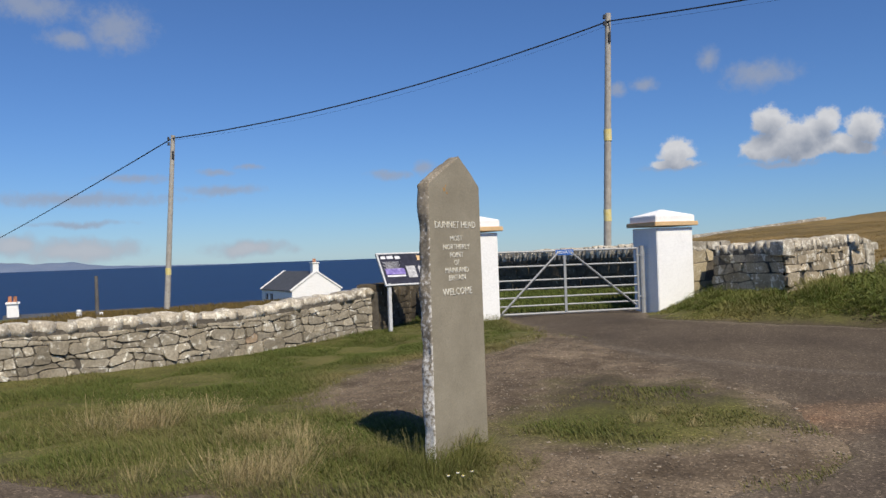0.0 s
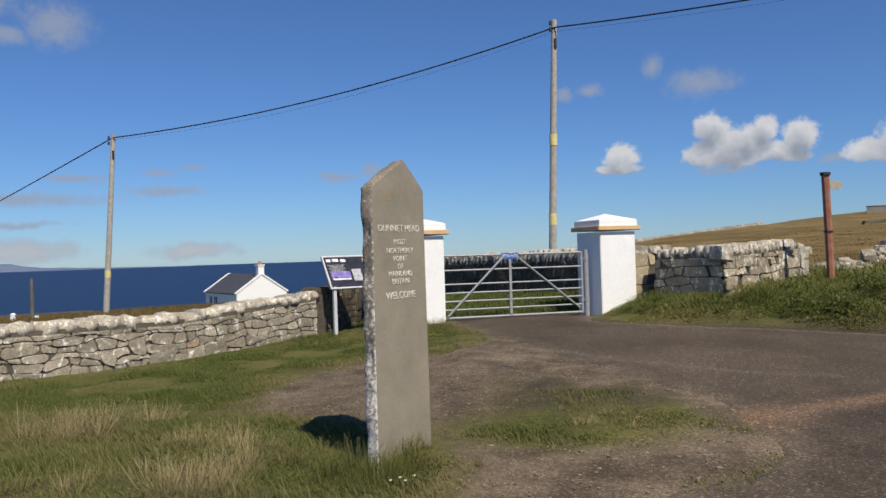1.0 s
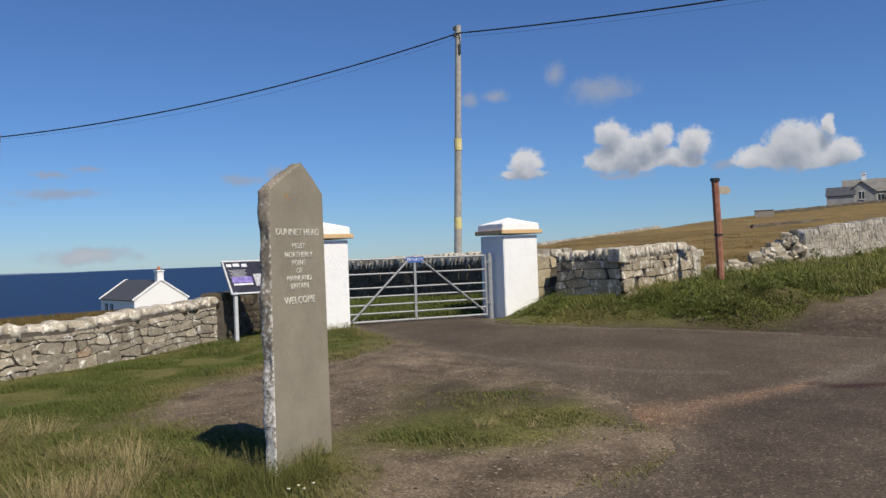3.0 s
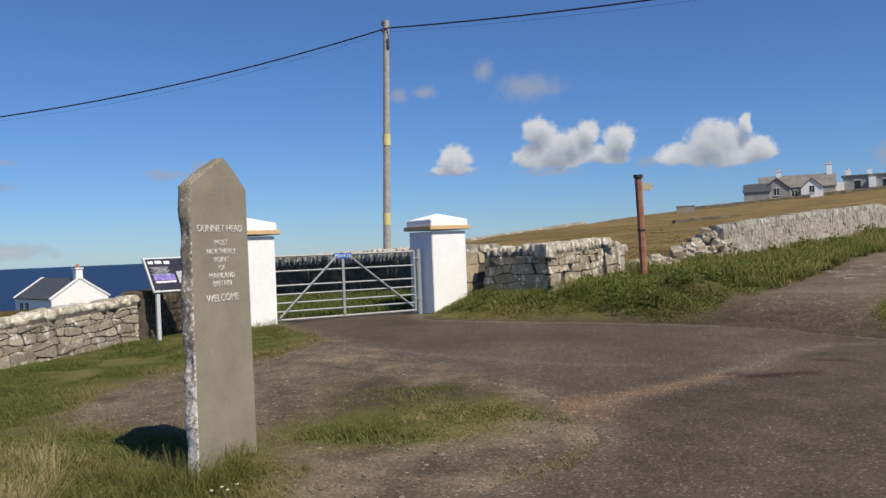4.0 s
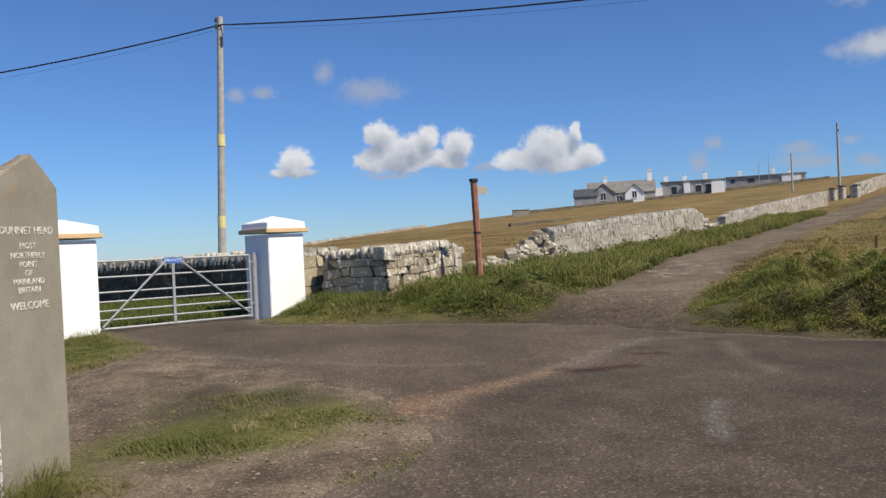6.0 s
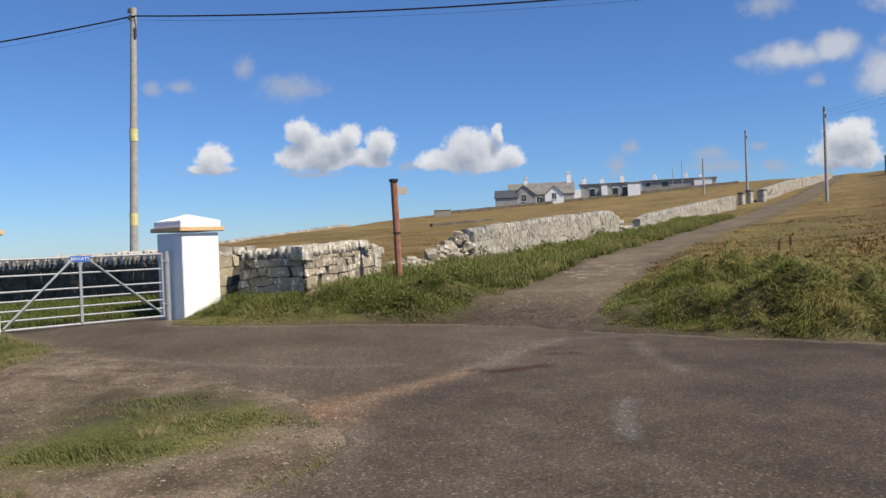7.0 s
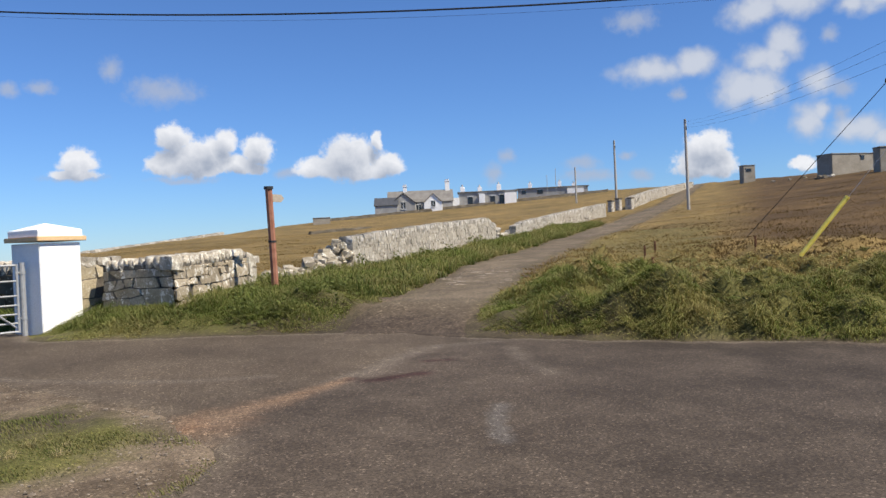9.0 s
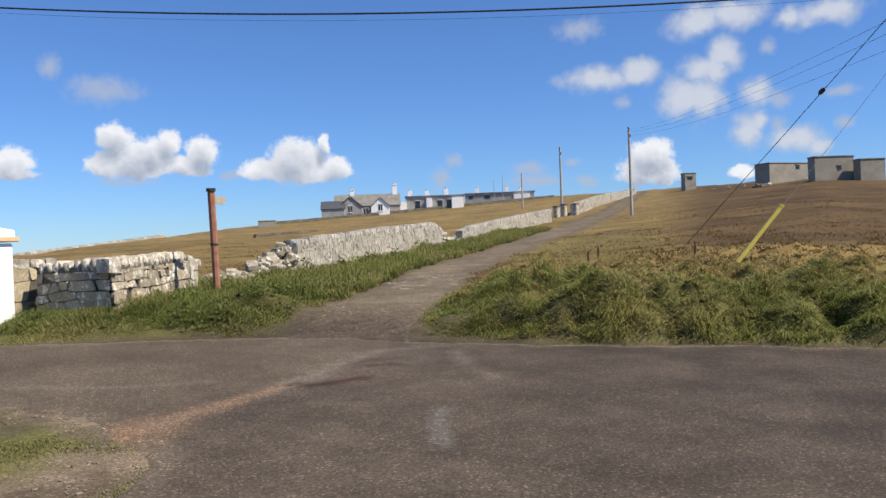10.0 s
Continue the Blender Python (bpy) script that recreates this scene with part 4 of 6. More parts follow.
# the broken stretch between the bend and the wall up the track
for k, (bx, by, top) in enumerate([(10.4, 17.8, .35), (11.4, 18.5, .4), (12.4, 19.2, .55), (13.2, 19.75, .85), (13.9, 20.2, 1.2)]):
    rubble("rubble_%d" % (k + 1), "tumbled grey stones of a broken wall", [(bx, by, .22, 30 + 10 * k, .16, top), (bx + .3, by + .2, .2, 14, .13, top * .8)], 20 + k, STONE)
for k, (far, bearing, top) in enumerate([(44.8, 45.4, .7), (45.6, 46.0, .35), (46.2, 46.4, .5)]):
    bx, by, _ = rise(far, bearing, 0)
    rubble("rubble_%d" % (k + 6), "tumbled pale stones in a gap of the wall", [(bx, by, .25, 34, .18, top)], 30 + k, PALE)
# the last two, dark heap and pale stones, stand in for a car-like shape
for k, (far, bearing, n, size, mat) in enumerate([(118, 63.7, 5, .16, STONE), (116, 64.7, 4, .15, STONE), (114, 65.5, 4, .14, STONE), (104, 66.6, 24, .24, DARKWALL), (103.5, 67.05, 2, .2, PALE)]):
    bx, by, _ = rise(far, bearing, 0)
    rubble("rubble_%d" % (k + 9), "loose field stones and a heap standing in for a car-like shape", [(bx, by, .4 if n > 9 else .25, n, size, .4)], 60 + k, mat)
dry_wall("wall_field_ruin", "low broken line of dark field stones", [rise(85, 32.4, 1.2), rise(87, 34.5, 1.3), rise(91, 36.5, 1.36)], thick=.6, course=.2, width=(.3, .7), cope=.25, cope_w=(.3, .8), single=False, seed=14, mats=(DARKWALL, DARKWALL), joint=.004, proud=.03)


# ---- the standing stone ----
def make_stone():
    root = thing("standing_stone", (.209, 5.80, .1), "tall upright flagstone slab with pointed top and cut lettering", "standing stone", turn=math.degrees(math.atan2(.44, .37)))
    rng = random.Random(5)
    w, t = .298, .05          # half width, half thickness; local x along the face, -y is the face
    outline = [(-w - .012, -.25), (w + .012, -.25), (w + .006, .8), (w, 1.975), (w * .66, 2.075), (.066, 2.182), (-w * .34, 2.088), (-w * .97, 1.975), (-w - .002, 1.2)]
    pts = []
    for (ax, az), (bx, bz) in zip(outline, outline[1:] + outline[:1]):
        n = max(1, int(math.hypot(bx - ax, bz - az) / .03))
        pts += [(ax + (bx - ax) * k / n, az + (bz - az) * k / n) for k in range(n)]
    bm = bmesh.new()
    rows = []
    for j, y in enumerate((-t, -t + .008, -t * .35, t * .3, t - .012, t)):
        inset = (.006, 0, 0, 0, 0, .01)[j]
        rough = (0, .002, .006, .007, .004, .002)[j]
        row = []
        for x, z in pts:
            k = 1 - inset / w
            row.append(bm.verts.new((x * k + (rng.uniform(-rough, rough) + (.006 * math.sin(z * 9) + .005 * math.sin(z * 23 + 1)) * (j > 1)) * (1.3 if x < 0 else .5), y, z - (inset if z > 1.9 else 0) + rng.uniform(-rough, rough) * .6)))
        rows.append(row)
    n = len(pts)
    bm.faces.new(rows[0])
    bm.faces.new(rows[-1][::-1])
    sides = []
    for a, b in zip(rows, rows[1:]):
        for k in range(n):
            sides.append(bm.faces.new((a[k], b[k], b[(k + 1) % n], a[(k + 1) % n])))
    bmesh.ops.recalc_face_normals(bm, faces=bm.faces[:])
    for f in sides:
        f.material_index = 1
        f.smooth = True
    slab = part("slab", bm, FLAG, root)
    slab.data.materials.append(FLAG_EDGE)
    for words, z, size in (("DUNNET HEAD", 1.693, .067), ("MOST", 1.598, .053), ("NORTHERLY", 1.538, .053), ("POINT", 1.482, .053), ("OF", 1.428, .053),
                           ("MAINLAND", 1.376, .053), ("BRITAIN", 1.323, .053), ("WELCOME", 1.226, .070)):
        lettering("lettering", words, size, LETTER, root, pose(.0, -t - .0015, z, 90, 0, 0), label="pale cut lettering")
    orange = material("orange_lichen", (.34, .20, .08), (.42, .27, .12), 30)
    for dx, dz, r in ((-.115, 1.94, .015), (-.085, 1.915, .011), (-.10, 1.965, .008)):
        bm = bmesh.new()
        ring = [bm.verts.new((dx + math.cos(a) * r * rng.uniform(.6, 1.2), -t - .0012, dz + math.sin(a) * r * rng.uniform(.6, 1.3))) for a in (k * .483 for k in range(13))]
        bm.faces.new(ring)
        part("lichen", bm, orange, root, "orange lichen spot")


make_stone()


# ---- gate and pillars ----
TURN_GATE = math.degrees(math.atan2(.265, .785))


def make_pillar():
    x, y = 4.485, 15.49
    root = thing("gate_pillar", (x, y, .2), "white rendered gate pillar with tan band and pyramid cap", "gate pillar", "gate pillars", turn=TURN_GATE)
    w = .82
    part("shaft", boxed(w / 2, w / 2, .76, w, w, 1.94, bevel=.012), WHITE, root)
    part("band", boxed(w / 2, w / 2, 1.80, w + .17, w + .17, .085, bevel=.012), TAN, root, "tan painted band")
    bm = bmesh.new()
    lo, hi = w / 2 + .035, 2.1
    base = [bm.verts.new((w / 2 + sx * lo, w / 2 + sy * lo, z)) for z in (1.835, 1.965) for sx, sy in ((-1, -1), (1, -1), (1, 1), (-1, 1))]
    peak = bm.verts.new((w / 2, w / 2, hi))
    for k in range(4):
        bm.faces.new((base[k], base[(k + 1) % 4], base[4 + (k + 1) % 4], base[4 + k]))
        bm.faces.new((base[4 + k], base[4 + (k + 1) % 4], peak))
    bm.faces.new(base[3::-1])
    bmesh.ops.bevel(bm, geom=bm.edges[:], offset=.01, segments=2, affect="EDGES")
    part("cap", bm, WHITE, root)
    return root


pillar = make_pillar()
u = Vector((math.cos(radians(TURN_GATE)), math.sin(radians(TURN_GATE)), 0))
copy_thing(pillar, pose(1.404 - .82 * u.x, 15.01 - .82 * u.y, .2, 0, 0, TURN_GATE))


def make_gate():
    a, b = Vector((1.39, 15.2, .394)), Vector((4.16, 15.73, .388))
    root = thing("field_gate", a, "galvanised steel seven-bar field gate, closed", "gate", turn=math.degrees(math.atan2(b.y - a.y, b.x - a.x)))
    n, rise_ = (b - a).xy.length, b.z - a.z
    top = 1.165
    for k, f in enumerate((0, .13, .265, .40, .54, .765, 1)):
        z = top * f
        part("bar", tube([(0, 0, z), (n, 0, z + rise_)], 0.016 if 0 < k < 6 else .021, 8), STEEL, root)
    for x in (0.0, n):
        part("stile", tube([(x, 0, -.02 + rise_ * x / n), (x, 0, top + .02 + rise_ * x / n)], .026, 8), STEEL, root)
    m = n * .47
    part("upright", boxed(m, -.028, top / 2 + .02, .05, .012, top, bevel=.002), STEEL, root)
    part("brace", tube([(m - .12, -.03, top - .03), (.06, -.03, .03)], .02, 6), STEEL, root)
    part("brace", tube([(m + .12, -.03, top - .03), (n - .06, -.03, .07)], .018, 6), STEEL, root)
    plate = part("plate", boxed(m, -.036, top - .055 + .02, .36, .006, .105, bevel=.001), BLUE, root, "blue enamel plate")
    lettering("lettering", "PRIVATE", .085, LETTER_W, plate, pose(m, -.0405, top - .037, 90, 0, 0), label="white lettering")
    post = thing("gate_post", (4.255, 15.755, .2), "galvanised steel gate hanging post", "gate post", turn=TURN_GATE)
    part("post", tube([(0, 0, -.1), (0, 0, 1.4)], .05, 12), STEEL, post)
    for z in (.42, 1.22):
        part("hinge", tube([(-.13, 0, z), (0, 0, z)], .016, 6), STEEL, post)
        part("collar", tube([(0, 0, z - .03), (0, 0, z + .03)], .058, 12), STEEL, post)


make_gate()


# ---- information board ----
def make_board():
    root = thing("information_board", (-.575, 14.12, float(height(-.5, 14.12)) + .03), "grey-framed lectern information board on steel posts", "information board", turn=30)
    w, h, tilt = 1.0, .67, -32
    m = pose(.44, .02, .77) @ Matrix.Rotation(radians(tilt), 4, "X")
    part("backing", boxed(0, .012, h / 2, w, .02, h, bevel=.003, m=m), DARK, root)
    face = part("print", boxed(0, -.004, h / 2, w - .05, .012, h - .05, m=m), PANEL, root, "dark printed sheet")
    for args in ((0, -.004, .015, w, .04, .03), (0, -.004, h - .015, w, .04, .03), (-w / 2 + .015, -.004, h / 2, .03, .04, h - .06), (w / 2 - .015, -.004, h / 2, .03, .04, h - .06)):
        part("frame_rail", boxed(*args, bevel=.004, m=m), FRAME, root)
    for cx, cz, sx, sz, mat in ((-.385, .575, .09, .055, PRINT_C), (-.25, .58, .12, .06, PRINT_C), (-.1, .57, .1, .06, PRINT_C), (-.22, .285, .38, .12, PRINT_A), (-.22, .195, .36, .035, PRINT_C), (.1, .27, .18, .24, PRINT_B), (.36, .55, .14, .1, TAN), (.34, .28, .18, .2, PRINT_B)):
        part("picture", boxed(cx, -.0125, cz, sx, .005, sz, m=m), mat, face)
    for k in range(7):
        part("text_line", boxed(-.26, -.0125, .48 - k * .022, .34 - .05 * (k % 3), .005, .008, m=m), PRINT_B, face)
    for x in (.03, .81):
        part("post", boxed(x, .06, .39, .06, .06, .86, bevel=.006), FRAME, root)


make_board()


# ---- poles and wires ----
def make_pole(x, y, top, r, label, bands=(), fittings=True, lean=(0, 0), deep=.4, mat=POLE):
    g = float(height(x, y))
    root = thing("utility_pole", (x, y, g), label, "utility pole", "utility poles")
    n = top - g
    line = [(lean[0] * f, lean[1] * f, -deep + (n + deep) * f) for f in (0, .33, .66, 1)]
    part("pole", tube(line, [r, r * .92, r * .82, r * .7], 12), mat, root)
    if fittings:
        for dz in (.12, .32):
            part("insulator", tube([(lean[0] - r * 1.2, lean[1] - r, n - dz - .07), (lean[0] - r * 1.2, lean[1] - r, n - dz + .05)], [.05, .035], 8), DARK, root)
        part("bracket", boxed(lean[0], lean[1] - r * .8, n - .75, .07, .06, .3, bevel=.01), DARK, root)
    for z0, size in bands:
        f = (z0 + deep) / (n + deep)
        part("warning_plate", tube([(lean[0] * f, lean[1] * f, z0 - size / 2), (lean[0] * f, lean[1] * f, z0 + size / 2)], r * .98, 12, False), PLATE, root, "faded yellow warning plate")
    return root


make_pole(5.63, 24.88, 8.72, .125, "weathered grey timber pole with yellow warning plates", ((1.95, .36), (4.4, .36)), lean=(.31, -.04))
make_pole(-9.71, 31.15, 6.39, .115, "weathered timber pole on the seaward side", ((1.55, .26),), lean=(.44, .12))
make_pole(21.53, 4.97, 8.3, .14, "weathered timber pole held by a stay wire")
make_pole(62.62, 38.55, 11.25, .14, "slim timber pole beside the track", lean=(0, 0))
make_pole(73.15, 53.8, 11.85, .14, "slim pale timber pole by the wall", lean=(0, 0))
make_pole(100.15, 81.3, 12.4, .14, "slim timber pole on the far slope", fittings=False)
make_pole(-10.98, 27.85, 1.22, .075, "short dark timber post beyond the wall", fittings=False, mat=DARKPOLE)


def cable(name, a, b, sag, r, label, steps=24):
    a, b = Vector(a), Vector(b)
    pts = [a.lerp(b, k / steps) - Vector((0, 0, sag * 4 * (k / steps) * (1 - k / steps))) for k in range(steps + 1)]
    return tagged(part(name, tube(pts, r, 6), WIRE), label, "cable")


cable("overhead_cable", (-9.28, 31.2, 6.27), (5.93, 24.74, 8.46), .42, .022, "black overhead cable slung between timber poles")
cable("overhead_cable", (5.93, 24.74, 8.46), (21.53, 4.97, 7.08), .46, .022, "black overhead cable slung over the road")
cable("overhead_cable", (-9.28, 31.2, 6.27), (-38, 67, 2.1), .15, .022, "black overhead cable running down to the sea")
cable("overhead_cable", (-9.28, 31.2, 6.2), (5.93, 24.74, 8.34), .5, .0032, "thin overhead wire below the main cable")
cable("overhead_cable", (5.93, 24.74, 8.34), (21.53, 4.97, 6.95), .5, .0032, "thin overhead wire below the main cable")
for dz in (-.42, 0, .34):
    cable("overhead_cable", (62.62, 38.55, 10.8 + dz * .6), (21.53, 4.97, 6.5 + dz), .5, .0045, "thin overhead wire over the heath")


def make_stay(foot, top, guard, insulator, r, label):
    """A stay from the ground to a pole's head; guard and insulator as shares of its length."""
    a, b = Vector(foot), Vector(top)
    tagged(part("stay_wire", tube([a, a.lerp(b, .5) - Vector((0, 0, .03)), b], r, 6), WIRE if insulator else STEEL), label, "stay wire")
    if guard:
        ob = thing("stay_guard", a, "bright yellow guard sleeve on a stay wire", "stay guard")
        way = (b - a) * guard
        part("sleeve", tube([(0, 0, 0), way], .05, 10), YELLOW, ob)
        part("rim", tube([way * .985, way * 1.005], .056, 10), YELLOW, ob)
    if insulator:
        ob = thing("stay_insulator", a.lerp(b, insulator), "dark insulator on the stay wire", "insulator")
        way = (b - a).normalized()
        part("body", tube([way * -.13, way * -.05, way * .05, way * .13], [.03, .065, .065, .03], 10), DARK, ob)


make_stay((26.65, 14.37, float(height(26.65, 14.37)) - .1), (21.5, 5.0, 7.55), 0, .66, .010, "dark steel stay wire crossing the heath to a pole")
make_stay((18.5, 8.93, .44), (21.4, 5.15, 6.3), .305, 0, .006, "thin grey steel stay wire with a yellow guard")


def make_marker(x, y, top):
    g = float(height(x, y))
    root = thing("marker_post", (x, y, g), "short white-painted marker post beyond the wall", "marker post", "marker posts")
    part("post", boxed(0, 0, (top - g) / 2 - .1, .13, .13, top - g + .2, bevel=.015), WHITE, root)
    part("cap", tube([(0, 0, top - g - .02), (0, 0, top - g + .03), (0, 0, top - g + .05)], [.085, .08, .04], 10), WHITE, root)


make_marker(-11.53, 27.72, .06)
make_marker(-10.9, 27.95, -.06)


# ---- finger post ----
def make_finger_post():
    x, y = 8.955, 15.17
    root = thing("finger_post", (x, y, float(height(x, y))), "red-brown timber footpath post with a bare timber finger", "signpost")
    n = 2.95 - float(height(x, y))
    part("post", tube([(0, 0, -.3), (-.03, 0, n * .5), (-.06, 0, n - .06)], .075, 8), REDWOOD, root)
    part("collar", tube([(-.03, 0, n * .48), (-.03, 0, n * .48 + .04)], .088, 8), DARK, root, "dark band")
    part("cap", tube([(-.06, 0, n - .06), (-.06, 0, n)], .10, 8), DARK, root)
    bm = bmesh.new()
    shape = [(0, -.08), (.36, -.08), (.46, 0), (.36, .08), (0, .08)]
    lo, hi = ([bm.verts.new((px, s, pz)) for px, pz in shape] for s in (-.015, .015))
    bm.faces.new(lo)
    bm.faces.new(hi[::-1])
    for k in range(5):
        bm.faces.new((lo[k], hi[k], hi[(k + 1) % 5], lo[(k + 1) % 5]))
    bmesh.ops.recalc_face_normals(bm, faces=bm.faces[:])
    f = part("finger", bm, BEIGE, root, "bare timber finger")
    f.matrix_local = pose(-.02, 0, n - .24, 0, 0, 25)


make_finger_post()


# ---- houses ----
def gable_house(name, at, turn, long, deep, eave, ridge, walls, roof, label, chimneys=(), windows=(), doors=(), trim=None):
    """Local x along the ridge, -y the front; the place is the middle of its floor."""
    root = thing(name, at, label, "house", turn=turn)
    bm = bmesh.new()
    hx, hy = long / 2, deep / 2
    v = [bm.verts.new(p) for x in (-hx, hx) for p in ((x, -hy, -1.5), (x, hy, -1.5), (x, hy, eave), (x, 0, ridge), (x, -hy, eave))]
    bm.faces.new(v[:5])
    bm.faces.new(v[5:][::-1])
    for k in range(5):
        bm.faces.new((v[k], v[(k + 1) % 5], v[5 + (k + 1) % 5], v[5 + k]))
    bmesh.ops.recalc_face_normals(bm, faces=bm.faces[:])
    part("wall", bm, walls, root)
    slope = math.hypot(hy + .15, (ridge - eave) * (hy + .15) / hy)
    a = math.atan2(ridge - eave, hy)
    for s in (-1, 1):
        m = pose(0, 0, ridge + .06) @ Matrix.Rotation(s * -a, 4, "X")
        part("roof", boxed(0, s * slope / 2, 0, long + (.1 if trim else .4), slope, .12, bevel=.02, m=m), roof, root)
        if trim:
            for e in (-1, 1):
                part("skew", boxed(e * (hx - .05), s * slope / 2, .06, .28, slope, .16, m=m), trim, root, "white skew stones")
    for x, w, tall, mat in chimneys:
        c = part("chimney", boxed(x, 0, ridge + tall / 2 - .3, w, w * .8, tall + .6, bevel=.02), mat, root)
        part("chimney_cope", boxed(x, 0, ridge + tall, w + .16, w * .8 + .16, .14, bevel=.02), mat, c)
        for dx in (-w * .22, w * .22):
            part("pot", tube([(x + dx, 0, ridge + tall), (x + dx, 0, ridge + tall + .45)], [.13, .11], 8), POT_PALE if roof is ROOF_GREY else POT, c, "clay chimney pot")
    for side, x, z, w, h in windows:
        win = new("window")
        win.parent = root
        win.matrix_local = pose(x, -hy, z) if side == "front" else pose(-hx if side == "left" else hx, x, z, 0, 0, -90 if side == "left" else 90)
        part("pane", boxed(0, .02, 0, w, .08, h), GLASS, win)
        part("window_frame", boxed(0, -.035, h / 2 + .04, w + .16, .06, .08), WHITE, win)
        part("window_sill", boxed(0, -.05, -h / 2 - .05, w + .2, .12, .1), WHITE, win)
        part("glazing_bar", boxed(0, -.035, 0, .06, .03, h), WHITE, win)
    return root


gable_house("cottage", (-14.3, 95.6, -4.95), -60, 9.9, 5.8, 2.9, 4.85, WHITE, SLATE, "white cottage with dark slate roof and white skews",
            ((4.5, .85, 1.05, WHITE),), (("front", -3.2, 1.9, .8, 1.1), ("front", -1.6, 1.9, .8, 1.1)), trim=WHITE)
gable_house("cottage", (-23.3, 56.3, -4.84), 25, 9, 5, 1.7, 3.2, WHITE, SLATE, "white cottage low beyond the wall, seen by its chimney", ((-4.1, .7, .88, WHITE),))
# the roofs and walls on the hill
A = rise(168, 40.1, 2.5)
B = rise(172, 44.8, 2.8)
C = rise(205, 49.3, 3.15)
gable_house("hill_house", (A[0], A[1], A[2] - 1.5), -40, 13, 6.5, 2.6, 5.0, HARL, ROOF_GREY, "grey harled house with pale roof on the hill",
            ((5.6, .9, 1.8, WHITE), (-3.1, .8, 1.0, WHITE)), (("front", 4.0, 1.5, .9, 1.2), ("front", 1.8, 1.5, .9, 1.2), ("front", -.4, 1.5, .9, 1.2)))
gable_house("hill_house", (*rise(161, 37.75, 2.3)[:2], A[2] - 1.8), -42, 4.4, 4.0, 2.2, 3.7, HARL, SLATE, "low slate-roofed lean-to beside a house on the hill")
gable_house("hill_house", (*rise(163, 38.95, 2.35)[:2], A[2] - 1.6), 48, 6, 4.6, 2.4, 4.3, HARL, SLATE, "grey gabled wing of a house on the hill", (), (("left", 0, 1.9, .8, 1.3),))
gable_house("hill_house", (*rise(164, 41.0, 2.45)[:2], A[2] - 1.4), 48, 5, 3.6, 2.2, 3.9, WHITE, ROOF_GREY, "white gabled wing of a house on the hill", (), (("left", 0, 1.9, .8, 1.2),))


def flat_house(at, turn, long, deep, tall, label, blocks, chimneys, holes):
    root = thing("hill_house", at, label, "house", turn=turn)
    part("wall", boxed(0, 0, tall / 2 - .7, long, deep, tall + 1.4, bevel=.03), HARL, root)
    part("roof", boxed(0, 0, tall + .1, long + .5, deep + .5, .2, bevel=.03), ROOF_GREY, root)
    for x, w, h in blocks:
        part("bay", boxed(x, -deep / 2 - .5, h / 2 - .7, w, 1.2, h + 1.4, bevel=.03), WHITE, root, "white rendered bay")
    for x, h in chimneys:
        c = part("chimney", boxed(x, 0, tall + h / 2, .9, .8, h, bevel=.03), WHITE, root)
        part("pot", tube([(x, 0, tall + h), (x, 0, tall + h + .45)], .16, 8), POT_PALE, c)
    for x, w, h in holes:
        win = part("window", boxed(x, -deep / 2, 1.4, w, .1, h), GLASS, root)
        part("window_frame", boxed(x, -deep / 2 - .06, 1.4 + h / 2 + .06, w + .2, .1, .1), WHITE, win)


flat_house((B[0], B[1], B[2] - 1.3), -44, 12, 6, 3.0, "low flat-roofed grey and white building on the hill", ((-1.2, 1.2, 2.6), (4.6, 2.4, 2.6), (-6.9, 2.0, 2.0)), ((-5.2, 1.4), (-1.6, 1.2), (2.4, 1.6)), ((-3.6, 1.0, 1.5), (1.0, 1.0, 1.5), (3.0, 1.2, 1.8)))
flat_house((C[0], C[1], C[2] - 1.2), -49, 17, 6, 2.2, "long low pale building near the hilltop", ((5.5, 4.0, 1.7),), ((-5.5, 1.5), (1.8, 1.6), (5.2, 1.0)), ((-3.0, 1.4, 1.0), (-7, 1.0, .9)))


def bunker(at, turn, long, deep, tall, label, slits=(), mat=CONCRETE):
    root = thing("bunker", at, label, "bunker", "old bunkers", turn=turn)
    part("wall", boxed(0, 0, tall / 2 - .8, long, deep, tall + 1.6, bevel=.05), mat, root)
    part("roof", boxed(0, 0, tall + .04, long + .14, deep + .14, .11, bevel=.03), CONCRETE, root)
    for x, z, w, h in slits:
        hole = part("opening", boxed(x, -deep / 2, z, w, .12, h), GLASS, root, "dark opening")
        part("lintel", boxed(x, -deep / 2 - .03, z + h / 2 + .06, w + .24, .1, .12, bevel=.02), CONCRETE, hole)


P = rise(135, 62.1, 3.3)
bunker((P[0], P[1], P[2]), -36, 1.9, 1.4, 1.95, "small square concrete lookout on the crest", ((-.1, 1.25, .8, .42),))
P = rise(110, 67.9, 3.32)
bunker((P[0], P[1], P[2]), -25, 6.2, 2.5, 2.0, "long low concrete bunker on the crest", ((1.3, 1.55, .5, .45),))
P = rise(103, 70.75, 3.2)
bunker((P[0], P[1], P[2]), -42, 4.6, 1.5, 2.5, "square concrete bunker with a dark opening", ((.6, 1.25, .4, .42),))
P = rise(103, 72.9, 3.1)
bunker((P[0], P[1], P[2]), -42, 2.9, 1.4, 2.1, "low concrete annexe beside the bunker")
P = rise(138, 33.2, 2.0)
bunker((P[0], P[1], P[2] - .3), -33, 2.8, 2.2, .5, "small ruined stone hut on the hillside")


